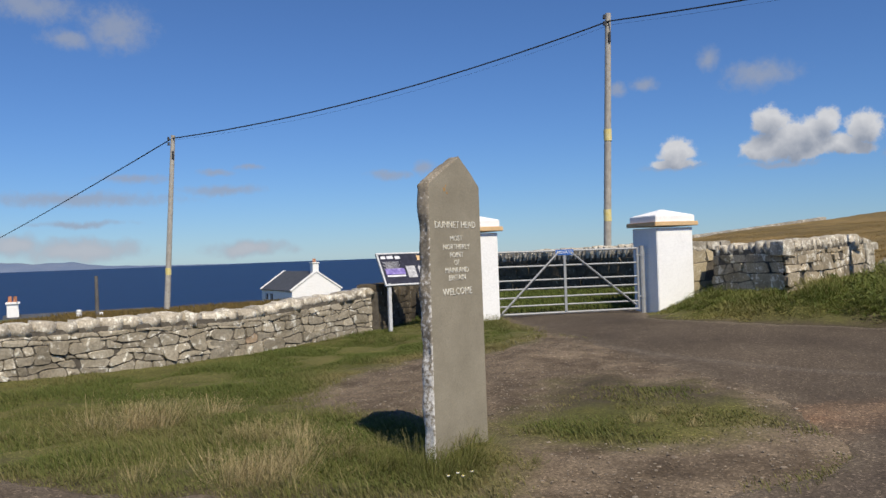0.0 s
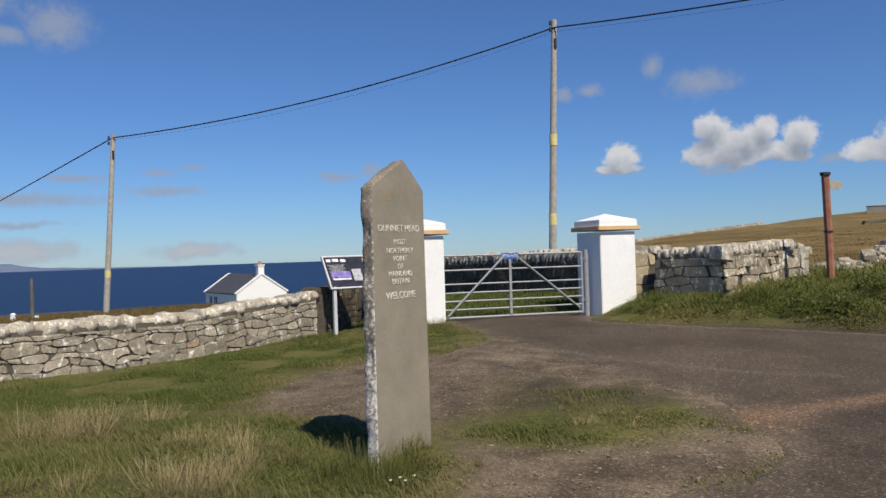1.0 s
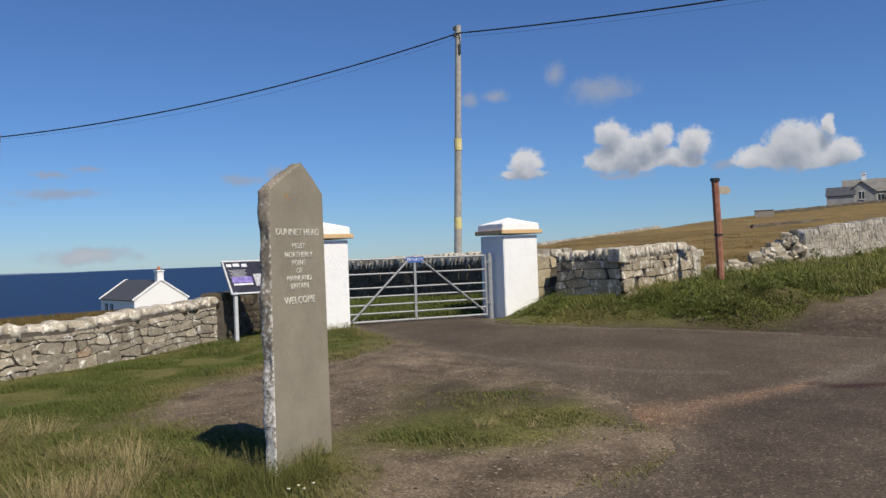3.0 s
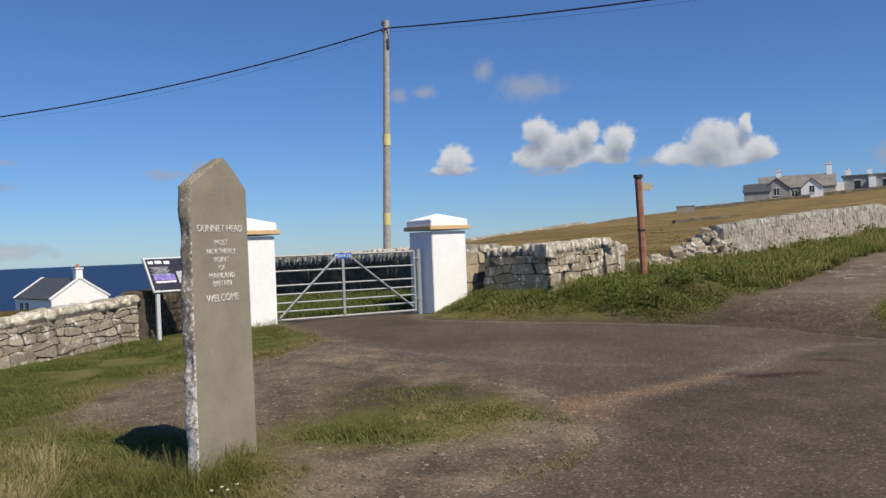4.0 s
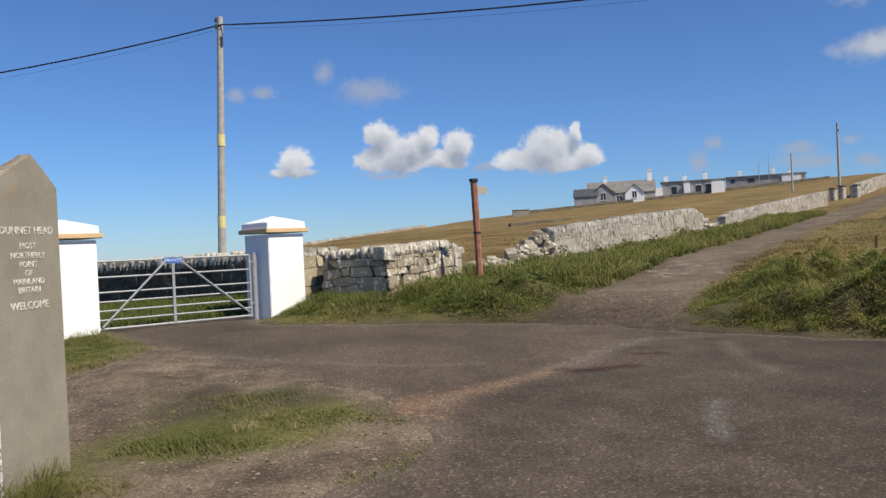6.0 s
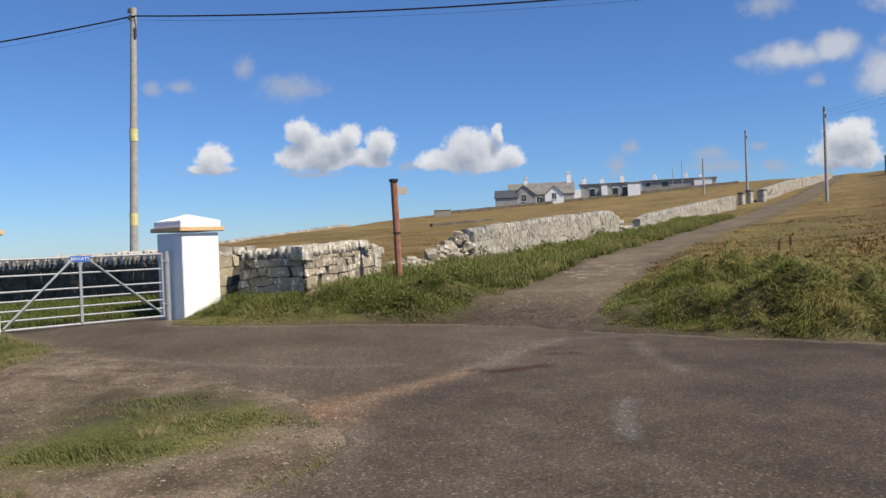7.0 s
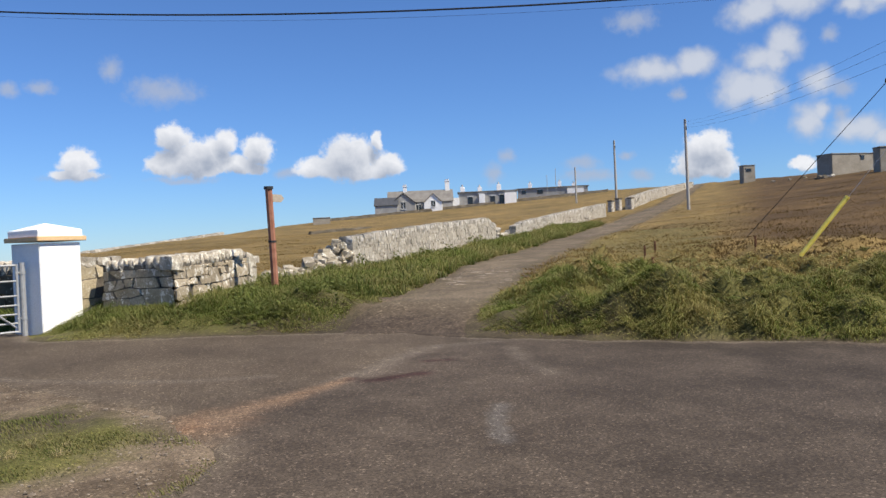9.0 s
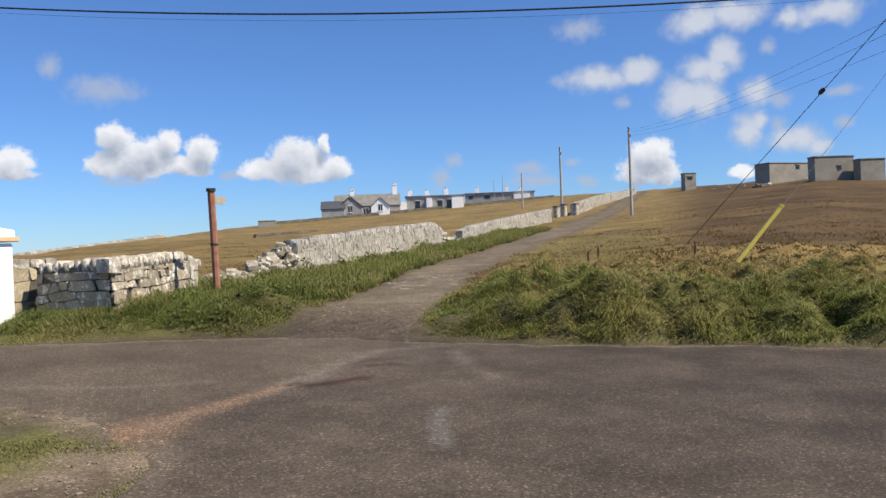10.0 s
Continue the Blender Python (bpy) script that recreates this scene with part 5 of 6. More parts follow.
# ---- masts on the hill ----
def make_mast(r, bearing, foot, top):
    x, y, z = rise(r, bearing, foot)
    root = thing("mast", (x, y, z), "thin grey aerial mast behind the hill houses", "mast", "aerial masts")
    n = rise(r, bearing, top)[2] - z
    part("pole", tube([(0, 0, -2), (0, 0, n * .6), (0, 0, n)], [.09, .07, .05], 6), STEEL, root)
    part("crossbar", tube([(-.35, 0, n * .93), (.35, 0, n * .93)], .03, 6), STEEL, root)


make_mast(200, 48.95, 3.4, 4.36)
make_mast(200, 49.55, 3.4, 4.8)

# ---- field entrance up the track ----
def make_pier(m):
    root = thing("gate_pier", (0, 0, 0), "dark squat stone gate pier by the track", "gate pier", "gate piers")
    part("shaft", boxed(0, 0, .3, .5, .5, 1.4, bevel=.05), PALE, root)
    part("cap", boxed(0, 0, 1.06, .62, .62, .14, bevel=.04), DARKWALL, root)
    root.matrix_world = m
    return root


P = rise(82, 53.3, 1.9)
pier = make_pier(pose(P[0], P[1], float(height(P[0], P[1]))))
for r, b in ((84, 53.8), (86, 54.6)):
    P = rise(r, b, 1.9)
    copy_thing(pier, pose(P[0], P[1], float(height(P[0], P[1])) + .1))


# ---- grass ----
def blades(name, label, x, y, tall, dry, seed, width=.006, lean=.6, mat=GRASS, out=(0, 0), droop=0.0, deep=1.0, comb=0.0):
    """Single bent blades of grass at the places given, all in one mesh."""
    rng = np.random.default_rng(seed)
    n = len(x)
    z = height(x, y) - .01
    z = z + .07 * np.exp(-(((x - .15) / .5) ** 2 + ((y - 5.75) / .45) ** 2)) + .02 * step(.0, .5, inside(ISLAND, x, y))
    turn, wind = rng.uniform(0, 2 * np.pi, n), rng.normal(0, .35, n)
    bend = tall * np.clip(rng.normal(lean, .25, n), 0, 1.1)
    a, b = bend * (.6 + .4 * comb), bend * .5 * (1 - comb)
    bx, by = np.cos(wind + 2.6) * a + np.cos(turn) * b, np.sin(wind + 2.6) * a + np.sin(turn) * b
    bx, by = bx + out[0], by + out[1]
    w = width * rng.uniform(.6, 1.5, n)
    wx, wy = np.cos(turn + 1.6) * w, np.sin(turn + 1.6) * w
    v = np.empty((n, 5, 3), np.float32)
    for k, (f, s, h) in enumerate(((0, -1, 0), (0, 1, 0), (.35 + .12 * droop, -.75, .62 + .2 * droop), (.35 + .12 * droop, .75, .62 + .2 * droop), (1, 0, 1 - .5 * droop))):
        v[:, k, 0], v[:, k, 1], v[:, k, 2] = x + bx * f + wx * s, y + by * f + wy * s, z + tall * h * (1 - .25 * (bend / np.maximum(tall, .01)) * f)
    base = (np.arange(n) * 5)[:, None, None]
    f = (np.array([[0, 1, 3], [0, 3, 2], [2, 3, 4]])[None] + base).reshape(-1, 3)
    # deep pulls a blade's colour towards its darker root tone
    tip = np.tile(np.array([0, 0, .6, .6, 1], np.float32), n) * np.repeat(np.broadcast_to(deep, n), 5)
    ob = mesh_of(name, v.reshape(-1, 3), f, mat, True, tip=tip, dry=np.repeat(np.clip(dry, 0, 1), 5))
    return tagged(ob, label, "grass", kind="stuff")


def downhill(x, y, far=.9):
    """The way the ground falls at each place, as a lean for grass that lies over its hummocks."""
    z, d = height(x, y), .12
    gx, gy = (height(x + d, y) - z) / d, (height(x, y + d) - z) / d
    g = np.maximum(np.hypot(gx, gy), 1e-3)
    k = np.minimum(g, .8) / g * far
    return -gx * k, -gy * k


def tussocks(name, label, centres, seed, each, spread, tall, width, mat=GRASS, open_=.9, lay=(0, 0), droop=0.0):
    """Fans of blades that lean out from each centre: (x, y, size, dryness)."""
    rng = np.random.default_rng(seed)
    c = np.repeat(np.asarray(centres, float), each, axis=0)
    n = len(c)
    a, q = rng.uniform(0, 2 * np.pi, n), np.abs(rng.normal(0, 1, n))
    x, y = c[:, 0] + np.cos(a) * q * spread * c[:, 2], c[:, 1] + np.sin(a) * q * spread * c[:, 2]
    h = tall * c[:, 2] * rng.uniform(.45, 1.1, n) * np.clip(1.15 - .25 * q, .3, 1)
    keep = np.maximum(road_in(x, y), track_in(x, y)) < -.02
    x, y, h, a, q, c = x[keep], y[keep], h[keep], a[keep], q[keep], c[keep]
    deep = c[:, 4] if c.shape[1] > 4 else 1.0
    return blades(name, label, x, y, h, c[:, 3] + rng.normal(0, .12, len(x)), seed + 1, width, .35, mat, (np.cos(a) * h * (.15 + .45 * q) * open_ + lay[0] * h, np.sin(a) * h * (.15 + .45 * q) * open_ + lay[1] * h), droop, deep)


def scatter(rng, n, x0, x1, y0, y1, keep):
    x, y = rng.uniform(x0, x1, n), rng.uniform(y0, y1, n)
    k = keep(x, y) > rng.uniform(0, 1, n)
    return x[k], y[k]


def clumps(x, y, k=2.2):
    return np.clip(.5 + .33 * (np.sin(k * x + 1.7 * np.sin(k * .8 * y)) + np.sin(k * 1.3 * y + 1.1 * np.sin(k * 1.1 * x + 2)) * .8), 0, 1)


def off_road(x, y):
    return np.maximum(np.maximum(road_in(x, y), gravel_in(x, y)), track_in(x, y))


def turf(x, y):
    side = near_line([p[:2] for p in LEFT_WALL], x, y)[0]
    front = (y - 10.27) * (-1.08 + 5.23) - (x + 5.23) * (14.49 - 10.27) < 0
    isle = inside(ISLAND, x, y)
    thin = np.where(isle > -.3, step(-.22, .3, isle) * (.5 + .5 * clumps(x + 3, y + 1, 4.0)), 1)
    thin = thin * np.where(isle > 0, 1 - .7 * step(6.9, 7.7, y), 1)
    tip = np.clip(1.2 - near_line([(2.15, 4.85), (2.7, 5.4), (2.88, 6.1)], x, y)[0] * 4, 0, 1) * clumps(x + 1, y, 5.0) * .8 * step(.22, .0, road_in(x, y))
    return tip + thin * step(.2, -.3, off_road(x, y) + wobble(x, y, 6, .06)) * ((front | (x > -1)) & (side > .2) & (y < 15.4) & (x < 3.6))


rng = np.random.default_rng(11)
x, y = scatter(rng, 560000, -7.5, 3.0, 4.7, 15.4, turf)
c = clumps(x, y)
blades("turf", "short green turf on the open ground", x, y, rng.uniform(.02, .055, len(x)) * (.45 + .8 * c + 1.3 * clumps(x + 9, y + 2, 3.1) ** 4) * np.where(inside(ISLAND, x, y) > -.3, .65, 1), np.clip(rng.normal(.08, .10, len(x)) + .3 * clumps(x + 5, y - 3, 1.4) ** 3 + .3 * step(-.5, .05, off_road(x, y)), 0, 1), 1, .0036, .8, TURF)
# longer straw-coloured tufts
TUFTS = [(-2.68, 7.55, .22, 1500, .42, .82), (-2.5, 7.7, .25, 700, .36, .75), (-1.9, 7.85, .09, 420, .33, .9), (-1.15, 5.62, .2, 1700, .36, .8), (-1.0, 5.8, .2, 700, .34, .75), (-1.7, 5.75, .3, 700, .28, .6), (-2.3, 5.95, .3, 500, .24, .6),
         (-.85, 6.4, .16, 700, .28, .7), (-1.4, 6.7, .28, 900, .27, .6), (-.55, 6.1, .22, 500, .22, .2), (-2.2, 7.3, .4, 700, .2, .45), (-1.6, 7.4, .4, 600, .2, .5), (-3.6, 7.0, .5, 700, .2, .4), (-.2, 5.5, .16, 1100, .26, .0), (-.05, 5.4, .16, 1000, .24, .0), (.3, 5.6, .14, 1100, .24, .05), (.5, 5.5, .12, 500, .14, .15),
         (.05, 5.25, .18, 1000, .22, .0), (-.35, 5.8, .2, 700, .17, .1), (-.5, 6.0, .2, 600, .16, .12), (1.75, 6.6, .3, 400, .13, .5), (2.1, 6.75, .25, 300, .12, .55), (1.3, 6.3, .3, 300, .09, .1), (-.2, 13.2, .4, 900, .22, .15), (.4, 13.9, .4, 900, .22, .15), (1.2, 14.6, .22, 900, .22, .25), (1.35, 14.2, .2, 500, .2, .4), (-1.0, 13.5, .4, 800, .2, .15)]
fans = [(rng.normal(tx, far * .75), rng.normal(ty, far * .75), tall / .3 * rng.uniform(.45, 1.25), np.clip(rng.normal(dry, .15), 0, 1)) for tx, ty, far, n, tall, dry in TUFTS for _ in range(max(3, n // 110))]
fans = [f for f in fans if road_in(f[0], f[1]) < -.03 and abs((f[0] - .21) * .75 - (f[1] - 5.84) * .65) > .08]
tussocks("tufts", "longer straw-coloured grass tufts beside the stone", fans, 2, 64, .09, .26, .0011, GRASS, 2.1, (.35, .1), .75)
x, y = scatter(rng, 36000, -4.5, .2, 5.0, 8.6, lambda x, y: turf(x, y) * clumps(x + 2, y + 4, 2.4) ** 3)
blades("rough_grass", "rough half-dry grass on the open ground", x, y, rng.uniform(.05, .15, len(x)), np.clip(rng.normal(.10, .2, len(x)), 0, 1), 21, .002, .9, GRASS)

# the verge below the bend of the wall
def rim(x, y):
    return -np.maximum(road_in(x, y), track_in(x, y))


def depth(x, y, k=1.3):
    """Light and dark patches of grass by noise, standing in for shaded hollows."""
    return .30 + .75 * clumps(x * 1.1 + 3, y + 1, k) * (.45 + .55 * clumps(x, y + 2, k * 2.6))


x, y = scatter(rng, 210000, 3.6, 14, 9.5, 20, lambda x, y: step(.06, .42, rim(x, y) + wobble(x, y, 2.9, .07)) * (near_line([(5.84, 15.81), (6.33, 14.2), (9.3, 17.1), (14.4, 20.5)], x, y)[0] > .3) * (y < np.where(x < 6.1, 16.2, 13.4 + (x - 6.1) * 1.08)))
c = clumps(x, y, 2.6)
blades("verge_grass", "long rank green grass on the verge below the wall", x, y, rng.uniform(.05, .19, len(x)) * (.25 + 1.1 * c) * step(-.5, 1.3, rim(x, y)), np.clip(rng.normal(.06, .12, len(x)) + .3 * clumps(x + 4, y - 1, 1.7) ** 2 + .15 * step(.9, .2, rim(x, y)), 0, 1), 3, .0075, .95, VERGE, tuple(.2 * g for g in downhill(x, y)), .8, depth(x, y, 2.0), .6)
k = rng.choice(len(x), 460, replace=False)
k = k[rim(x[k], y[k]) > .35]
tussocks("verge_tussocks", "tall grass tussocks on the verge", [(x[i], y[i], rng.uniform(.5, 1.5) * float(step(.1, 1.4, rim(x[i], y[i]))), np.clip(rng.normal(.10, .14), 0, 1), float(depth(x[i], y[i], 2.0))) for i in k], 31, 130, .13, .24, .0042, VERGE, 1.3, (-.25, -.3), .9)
# the mound on the other side of the track
x, y = scatter(rng, 360000, 8, 24, 0, 20, lambda x, y: step(.06, .4, rim(x, y) + wobble(x, y, 2.4, .07)) * (np.degrees(np.arctan2(x, y)) > 38) * ((x - 8.8) * 7.3 - (y - 10.6) * 9.4 > 0) * step(25, 17, np.hypot(x, y)))
c = clumps(x, y, 2.9) * (.5 + .5 * clumps(x, y, 1.1))
back = step(13.2, 18.5, np.hypot(x, y))
worn = step(1.5, .4, np.hypot(x - 9.3, y - 9.6))
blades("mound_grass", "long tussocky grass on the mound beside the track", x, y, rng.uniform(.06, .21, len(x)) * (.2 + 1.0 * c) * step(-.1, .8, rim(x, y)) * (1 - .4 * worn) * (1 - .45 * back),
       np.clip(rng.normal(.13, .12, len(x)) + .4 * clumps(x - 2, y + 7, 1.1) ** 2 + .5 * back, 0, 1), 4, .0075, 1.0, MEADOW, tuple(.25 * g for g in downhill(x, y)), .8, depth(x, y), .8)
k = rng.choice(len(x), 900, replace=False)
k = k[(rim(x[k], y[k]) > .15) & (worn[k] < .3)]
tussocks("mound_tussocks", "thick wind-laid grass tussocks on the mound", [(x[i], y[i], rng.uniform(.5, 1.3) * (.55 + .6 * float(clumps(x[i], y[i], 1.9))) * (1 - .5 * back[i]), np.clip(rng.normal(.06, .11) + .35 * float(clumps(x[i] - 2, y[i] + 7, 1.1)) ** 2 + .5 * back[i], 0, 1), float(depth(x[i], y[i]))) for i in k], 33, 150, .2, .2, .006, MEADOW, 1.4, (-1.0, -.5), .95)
# weeds under the wall along the track
x, y = scatter(rng, 150000, 9, 48, 13, 36, lambda x, y: step(.05, -.25, track_in(x, y)) * ((x - 8.8) * 7.3 - (y - 10.6) * 9.4 < 40) * step(3.2, 2.2, near_line([(10.5, 15.5), (15.6, 19.2), (32, 29.2), (46, 37.5)], x, y)[0]) * (near_line([(14.4, 20.5), (31.2, 31.0)], x, y)[0] > .3) * (y < 21.0 + (x - 15) * .625))
c = clumps(x, y, 1.3)
blades("bank_grass", "tall rank weeds and grass on the bank of the track", x, y, rng.uniform(.1, .34, len(x)) * (.4 + .8 * c), np.clip(rng.normal(.2, .18, len(x)) + .3 * (1 - c), 0, 1), 5, .011, .95, VERGE, (0, 0), .8, depth(x, y, .9), .6)
k = rng.choice(len(x), 700, replace=False)
tussocks("bank_tussocks", "rank weeds on the bank of the track", [(x[i], y[i], rng.uniform(.5, 1.5), np.clip(rng.normal(.2, .2), 0, 1), float(depth(x[i], y[i], .9))) for i in k], 35, 80, .22, .36, .008, VERGE, 1.3, (-.2, -.2), .8)
# heath grass of the slopes, thinning with distance
r, b = 16 + 74 * rng.uniform(0, 1, 150000) ** 1.5, radians(12) + radians(70) * rng.uniform(0, 1, 150000)
x, y = r * np.sin(b), r * np.cos(b)
k = (track_in(x, y) < -.2) & ~((b < radians(45)) & (r < 24)) & ~((b < radians(19)) & (r < 30))
x, y, r, b = x[k], y[k], r[k], b[k]
c = clumps(x, y, .8)
red = step(56, 63, np.degrees(b) + 5 * lumps(x * .13, y * .13)) * step(19, 25, r + 2 * lumps(x * .5, y * .5)) > .5
for name, label, mat, pick in (("heath_tussocks", "brown and olive heath tussocks on the slope", HEATHER, ~red), ("moor_tussocks", "red-brown moor tussocks on the slope", MOORISH, red)):
    k = np.flatnonzero(pick & (rng.uniform(0, 1, len(r)) < .03 * (20 / r) ** 3))
    tussocks(name, label, [(x[i], y[i], rng.uniform(.6, 1.4) * (1 + r[i] / 60), np.clip(rng.normal(.75 if b[i] < radians(46) else .5, .25), 0, 1)) for i in k], 37, 34, .3, .085, .012, mat, 2.2)
    blades(name.split("_")[0] + "_grass", "dry brown grass on the hillside", x[pick], y[pick], rng.uniform(.03, .075, int(pick.sum())) * (.4 + .8 * c[pick]), np.clip(rng.normal(.72, .18, int(pick.sum())) - .35 * clumps(x[pick], y[pick], .23) * (b[pick] > radians(50)), 0, 1), 6, .016, .7, mat)
x, y = scatter(rng, 60000, -1, 6, 16, 28.0, lambda x, y: step(.05, -.2, road_in(x, y)) * step(15.9, 16.6, y) * 1.0)
blades("yard_grass", "green grass behind the gate", x, y, rng.uniform(.05, .16, len(x)), rng.normal(.05, .08, len(x)), 7, .009, .6, TURF)
x, y = scatter(rng, 60000, -14, 4, 13, 38, lambda x, y: ((y - 10.27) * (-1.08 + 5.23) - (x + 5.23) * (14.49 - 10.27) > 3.5) * (x < -.5) * 1.0)
blades("field_grass", "dry grass beyond the wall above the sea", x, y, rng.uniform(.1, .28, len(x)), rng.normal(.5, .2, len(x)), 8, .014, .6, HEATHER)


def weeds(name, label, centres, seed, each, leaf, mat=LEAF):
    """Low domes of broad leaves: (x, y, radius, height, dryness)."""
    rng = np.random.default_rng(seed)
    c = np.repeat(np.asarray(centres, float), each, axis=0)
    n = len(c)
    a, q, u = rng.uniform(0, 2 * np.pi, n), np.sqrt(rng.uniform(0, 1, n)), rng.uniform(.35, 1, n)
    x, y = c[:, 0] + np.cos(a) * q * c[:, 2], c[:, 1] + np.sin(a) * q * c[:, 2]
    keep = np.maximum(road_in(x, y), track_in(x, y)) < -.05
    a, q, u, x, y, c = a[keep], q[keep], u[keep], x[keep], y[keep], c[keep]
    n = len(x)
    z = height(x, y) + c[:, 3] * np.sqrt(np.clip(1 - q * q * .85, 0, 1)) * u
    s, b, t = leaf * rng.uniform(.5, 1.4, n), a + rng.normal(0, .9, n), rng.normal(.25, .5, n)
    dx, dy, dz = np.cos(b) * np.cos(t), np.sin(b) * np.cos(t), np.sin(t)
    wx, wy = -np.sin(b), np.cos(b)
    v = np.empty((n, 4, 3), np.float32)
    for k, (f, w, drop) in enumerate(((0, 0, 0), (.5, -.32, .06), (1, 0, -.12), (.5, .32, .06))):
        v[:, k, 0], v[:, k, 1], v[:, k, 2] = x + (dx * f + wx * w) * s, y + (dy * f + wy * w) * s, z + dz * f * s + drop * s
    f = (np.array([[0, 1, 2], [0, 2, 3]])[None] + (np.arange(n) * 4)[:, None, None]).reshape(-1, 3)
    # leaves lower in the dome take the darker root tone
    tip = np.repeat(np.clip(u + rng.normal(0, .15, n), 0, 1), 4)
    return tagged(mesh_of(name, v.reshape(-1, 3), f, mat, True, tip=tip, dry=np.repeat(np.clip(c[:, 4] + rng.normal(0, .1, n), 0, 1), 4)), label, "weeds", kind="stuff")


def weed_spots(n, x0, x1, y0, y1, ok, lo, hi, dry):
    x, y = scatter(rng, n, x0, x1, y0, y1, ok)
    return [(a, b, rng.uniform(.12, .3) * s, rng.uniform(lo, hi), np.clip(rng.normal(dry, .1), 0, 1)) for a, b, s in zip(x, y, rng.uniform(.8, 1.4, len(x)))]


verge_ok = lambda x, y: (np.maximum(road_in(x, y), track_in(x, y)) < -.55) * (near_line([(5.84, 15.81), (6.33, 14.2), (9.3, 17.1), (14.4, 20.5)], x, y)[0] > .35) * (y < 13.1 + (x - 6.1) * 1.08)
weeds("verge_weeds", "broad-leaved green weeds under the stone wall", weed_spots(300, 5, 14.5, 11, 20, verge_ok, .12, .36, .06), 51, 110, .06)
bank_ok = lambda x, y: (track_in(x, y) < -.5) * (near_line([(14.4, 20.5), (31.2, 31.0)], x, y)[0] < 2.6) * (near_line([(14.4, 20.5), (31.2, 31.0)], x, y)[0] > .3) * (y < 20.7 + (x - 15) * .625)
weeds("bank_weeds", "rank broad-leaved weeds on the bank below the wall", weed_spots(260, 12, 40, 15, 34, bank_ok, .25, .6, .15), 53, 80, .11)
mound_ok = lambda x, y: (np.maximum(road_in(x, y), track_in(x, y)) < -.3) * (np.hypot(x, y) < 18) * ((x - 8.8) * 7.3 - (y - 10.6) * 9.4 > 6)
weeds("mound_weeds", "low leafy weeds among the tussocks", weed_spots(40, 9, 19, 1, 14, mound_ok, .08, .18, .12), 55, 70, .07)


def make_dock(x, y, tall):
    root = thing("dock_plant", (x, y, float(height(x, y))), "red-brown dried dock seed stalk among the grass", "dock plant", "dock plants")
    part("stem", tube([(0, 0, -.05), (.01, .01, tall * .5), (.03, 0, tall)], [.012, .01, .006], 6), DOCK, root)
    r = random.Random(int(x * 100))
    bm = bmesh.new()
    for k in range(46):
        f = .45 + .55 * k / 46
        a = k * 2.4
        d = .032 * (1.1 - abs(f - .7) * 1.6) * r.uniform(.5, 1.1)
        bmesh.ops.create_icosphere(bm, subdivisions=1, radius=.014 * r.uniform(.7, 1.3), matrix=Matrix.Translation((.02 + math.cos(a) * d, math.sin(a) * d, tall * f)))
    part("seed_head", bm, DOCK, root)


DOCK = material("dried_dock", (.13, .06, .035), (.19, .09, .05), 20.0)
for x, y, tall in ((19.6, 13.4, .5), (19.0, 12.75, .42), (20.4, 13.6, .48), (20.1, 10.4, .5), (17.6, 12.1, .4)):
    make_dock(x, y, tall)


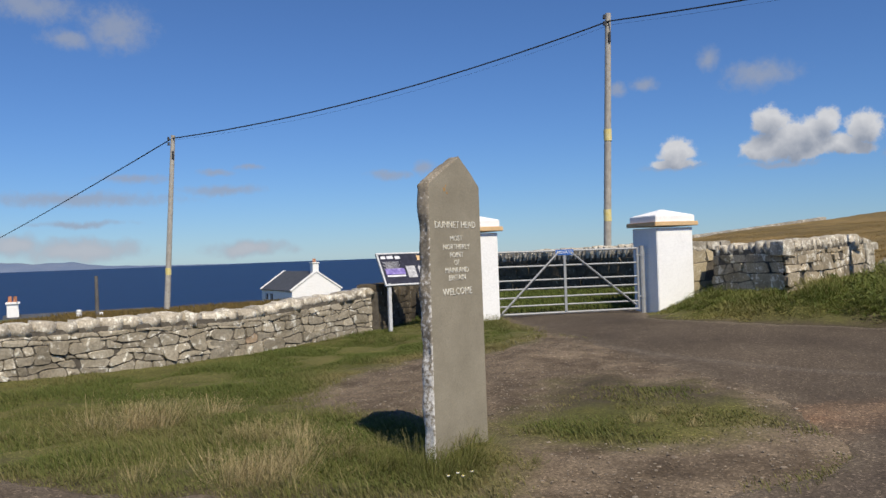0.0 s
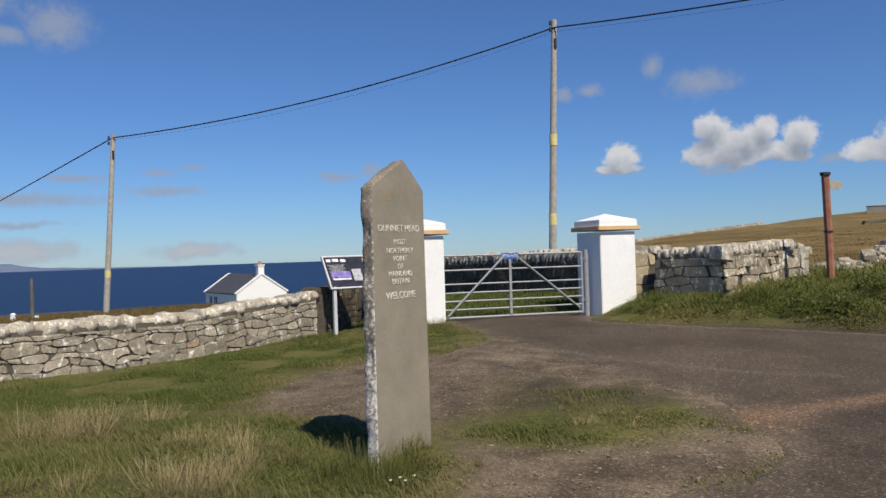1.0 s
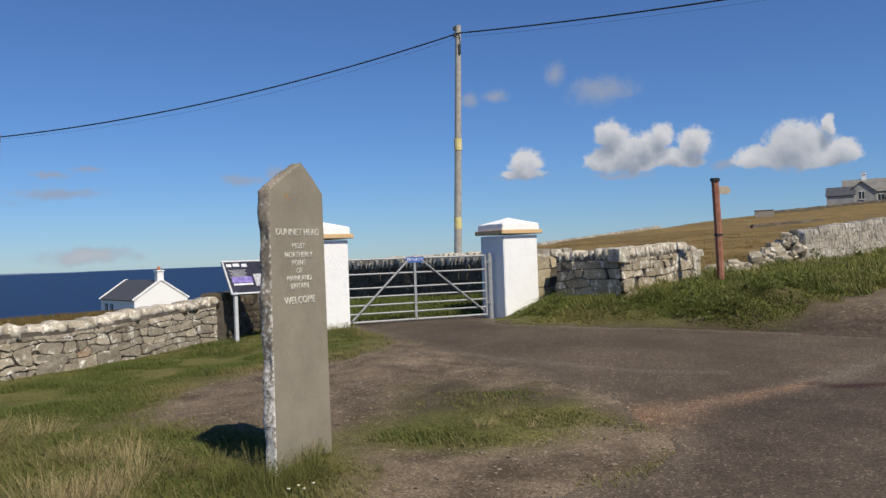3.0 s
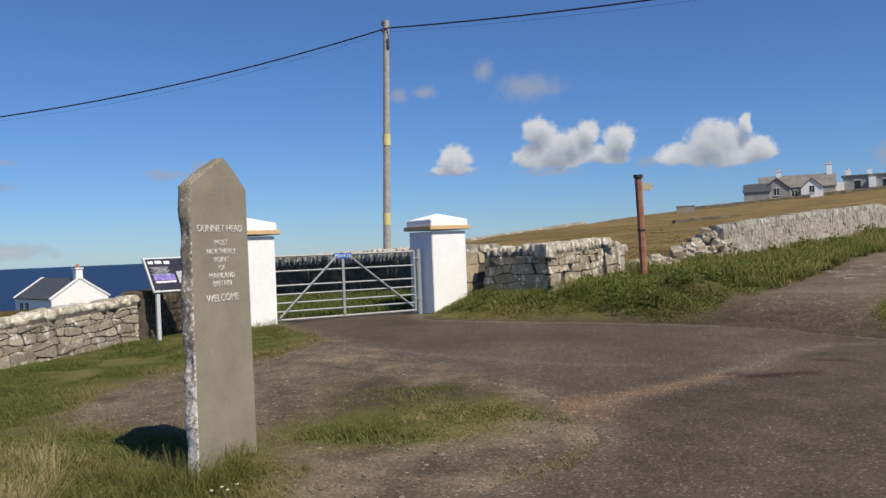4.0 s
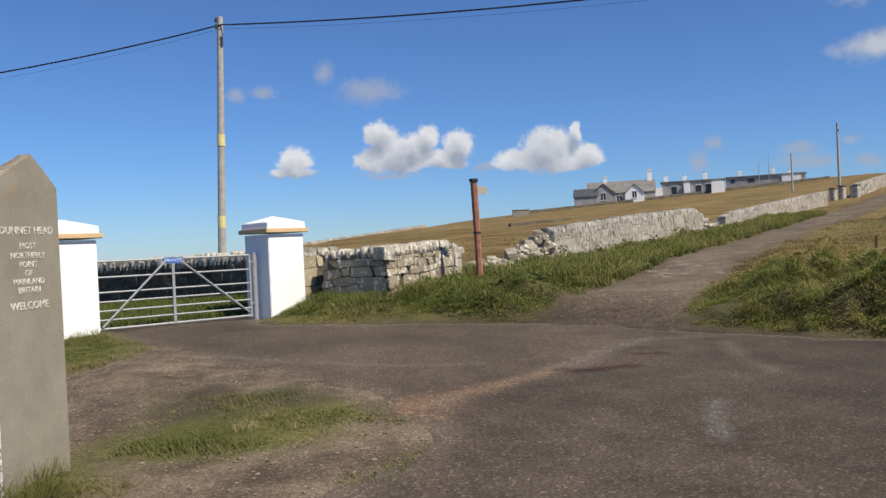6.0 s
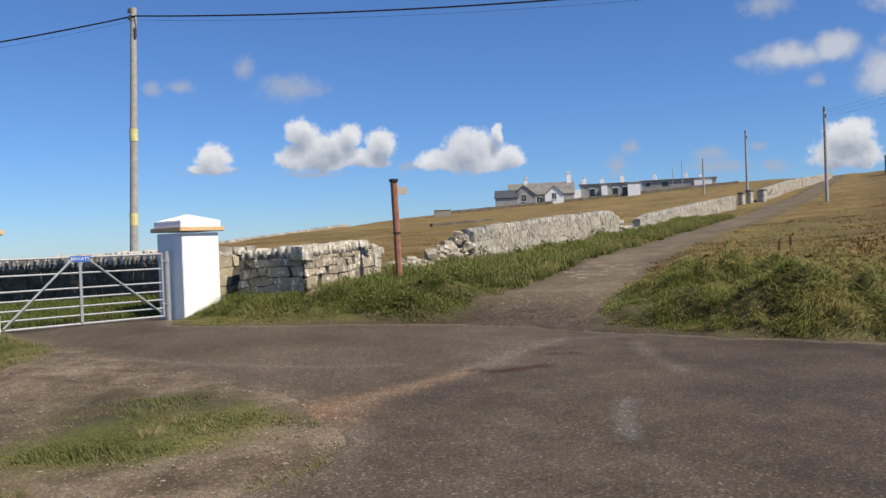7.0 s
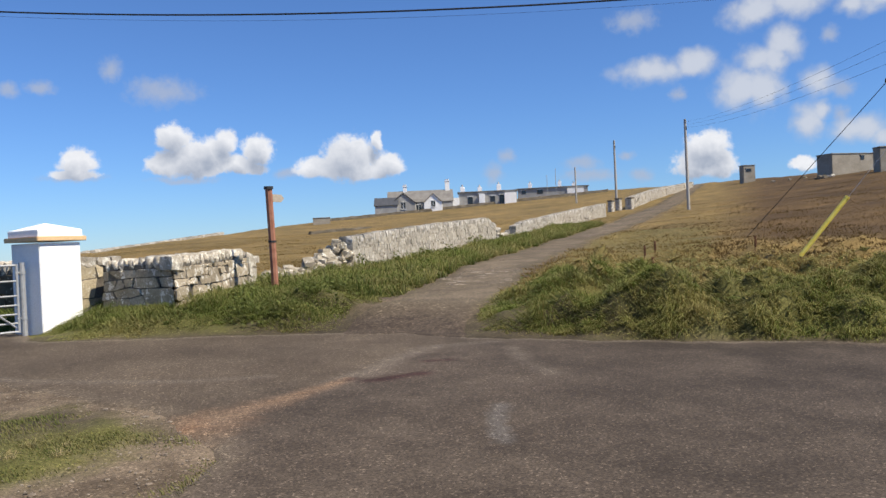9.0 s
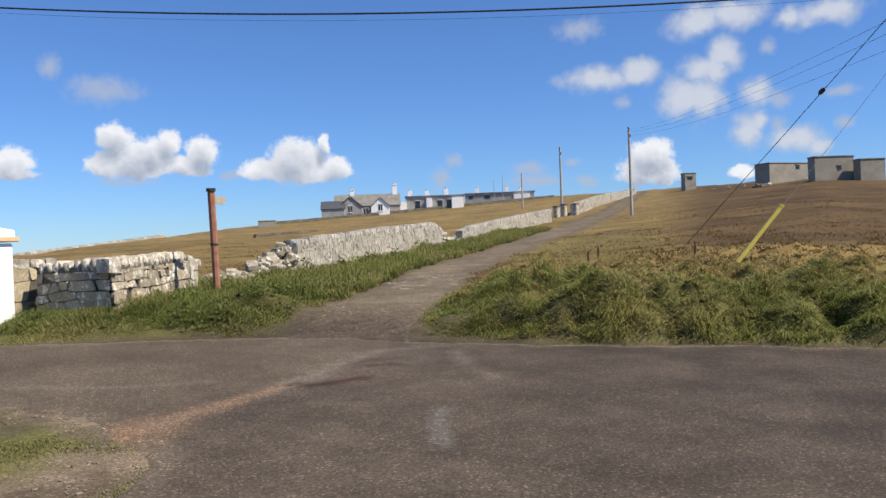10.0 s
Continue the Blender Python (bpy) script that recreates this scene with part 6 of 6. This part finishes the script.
def make_daisy(x, y):
    root = thing("daisy", (x, y, float(height(x, y)) + .06), "small white daisy in the turf by the stone", "daisy", "daisies")
    part("stem", tube([(0, 0, -.06), (0, 0, .03)], .002, 5), LEAF, root)
    bm = bmesh.new()
    bmesh.ops.create_cone(bm, cap_ends=True, segments=10, radius1=.004, radius2=.011, depth=.008, matrix=Matrix.Translation((0, 0, .034)))
    part("petals", bm, LETTER_W, root)
    bm = bmesh.new()
    bmesh.ops.create_icosphere(bm, subdivisions=1, radius=.005, matrix=Matrix.Translation((0, 0, .039)))
    part("disc", bm, YELLOW, root, "yellow centre")


for x, y in ((.12, 5.06), (.18, 5.11), (.21, 5.04), (.27, 5.13)):
    make_daisy(x, y)


# ---- loose stones on the gravel ----
def pebbles():
    rng = np.random.default_rng(70)
    x, y = scatter(rng, 16000, -1.6, 4.2, 4.2, 13.4, lambda x, y: step(-.25, .15, gravel_in(x, y)) * step(.5, .05, road_in(x, y)) * .8)
    far = scatter(rng, 1500, -4, 11, 3.2, 13, lambda x, y: step(.05, .2, road_in(x, y)) * (.08 + .9 * (sandy(x, y) > .4)))
    x, y = np.concatenate([x, far[0]]), np.concatenate([y, far[1]])
    pile = Pile()
    shapes = [stone_mesh(90 + k, .72) for k in range(3)]
    for a, b, z, s, t in zip(x, y, height(x, y), rng.gamma(1.4, .0030, len(x)) + .002, rng.uniform(0, 360, len(x))):
        s = min(s, .03)
        pile.lay(shapes[int(t) % 3], Matrix.Translation((a, b, z + .005)) @ Matrix.Rotation(t, 4, "Z") @ Matrix.Diagonal((s, s * .75, s * .35, 1)), PEBBLE)
    pile.close("pebbles", PEBBLE, "scattered pale pebbles on the bare gravel", "pebbles")


PEBBLE = material("pebble", (.15, .118, .085), (.30, .255, .195), 9.0, bump=.2, vary=.35, island=True)
pebbles()


def track_stones():
    """Flat bedrock and stones showing through the track."""
    rng = np.random.default_rng(81)
    pile = Pile()
    shapes = [stone_mesh(120 + k, .8) for k in range(3)]
    for k in range(90):
        f = rng.choice((.2, .32, .5), p=(.5, .3, .2)) + rng.normal(0, .03)
        x, y = 11.5 + f * 14 + rng.normal(0, .9), 12.4 + f * 11.2 + rng.normal(0, .9)
        if track_in(x, y) < .1:
            continue
        s = rng.uniform(.03, .1)
        pile.lay(shapes[k % 3], Matrix.Translation((x, y, float(height(x, y)) + .015)) @ Matrix.Rotation(rng.uniform(0, 6), 4, "Z") @ Matrix.Diagonal((s * 1.4, s, .014, 1)), PEBBLE)
    pile.close("track_stones", PEBBLE, "flat stones bedded in the farm track", "stones")


track_stones()
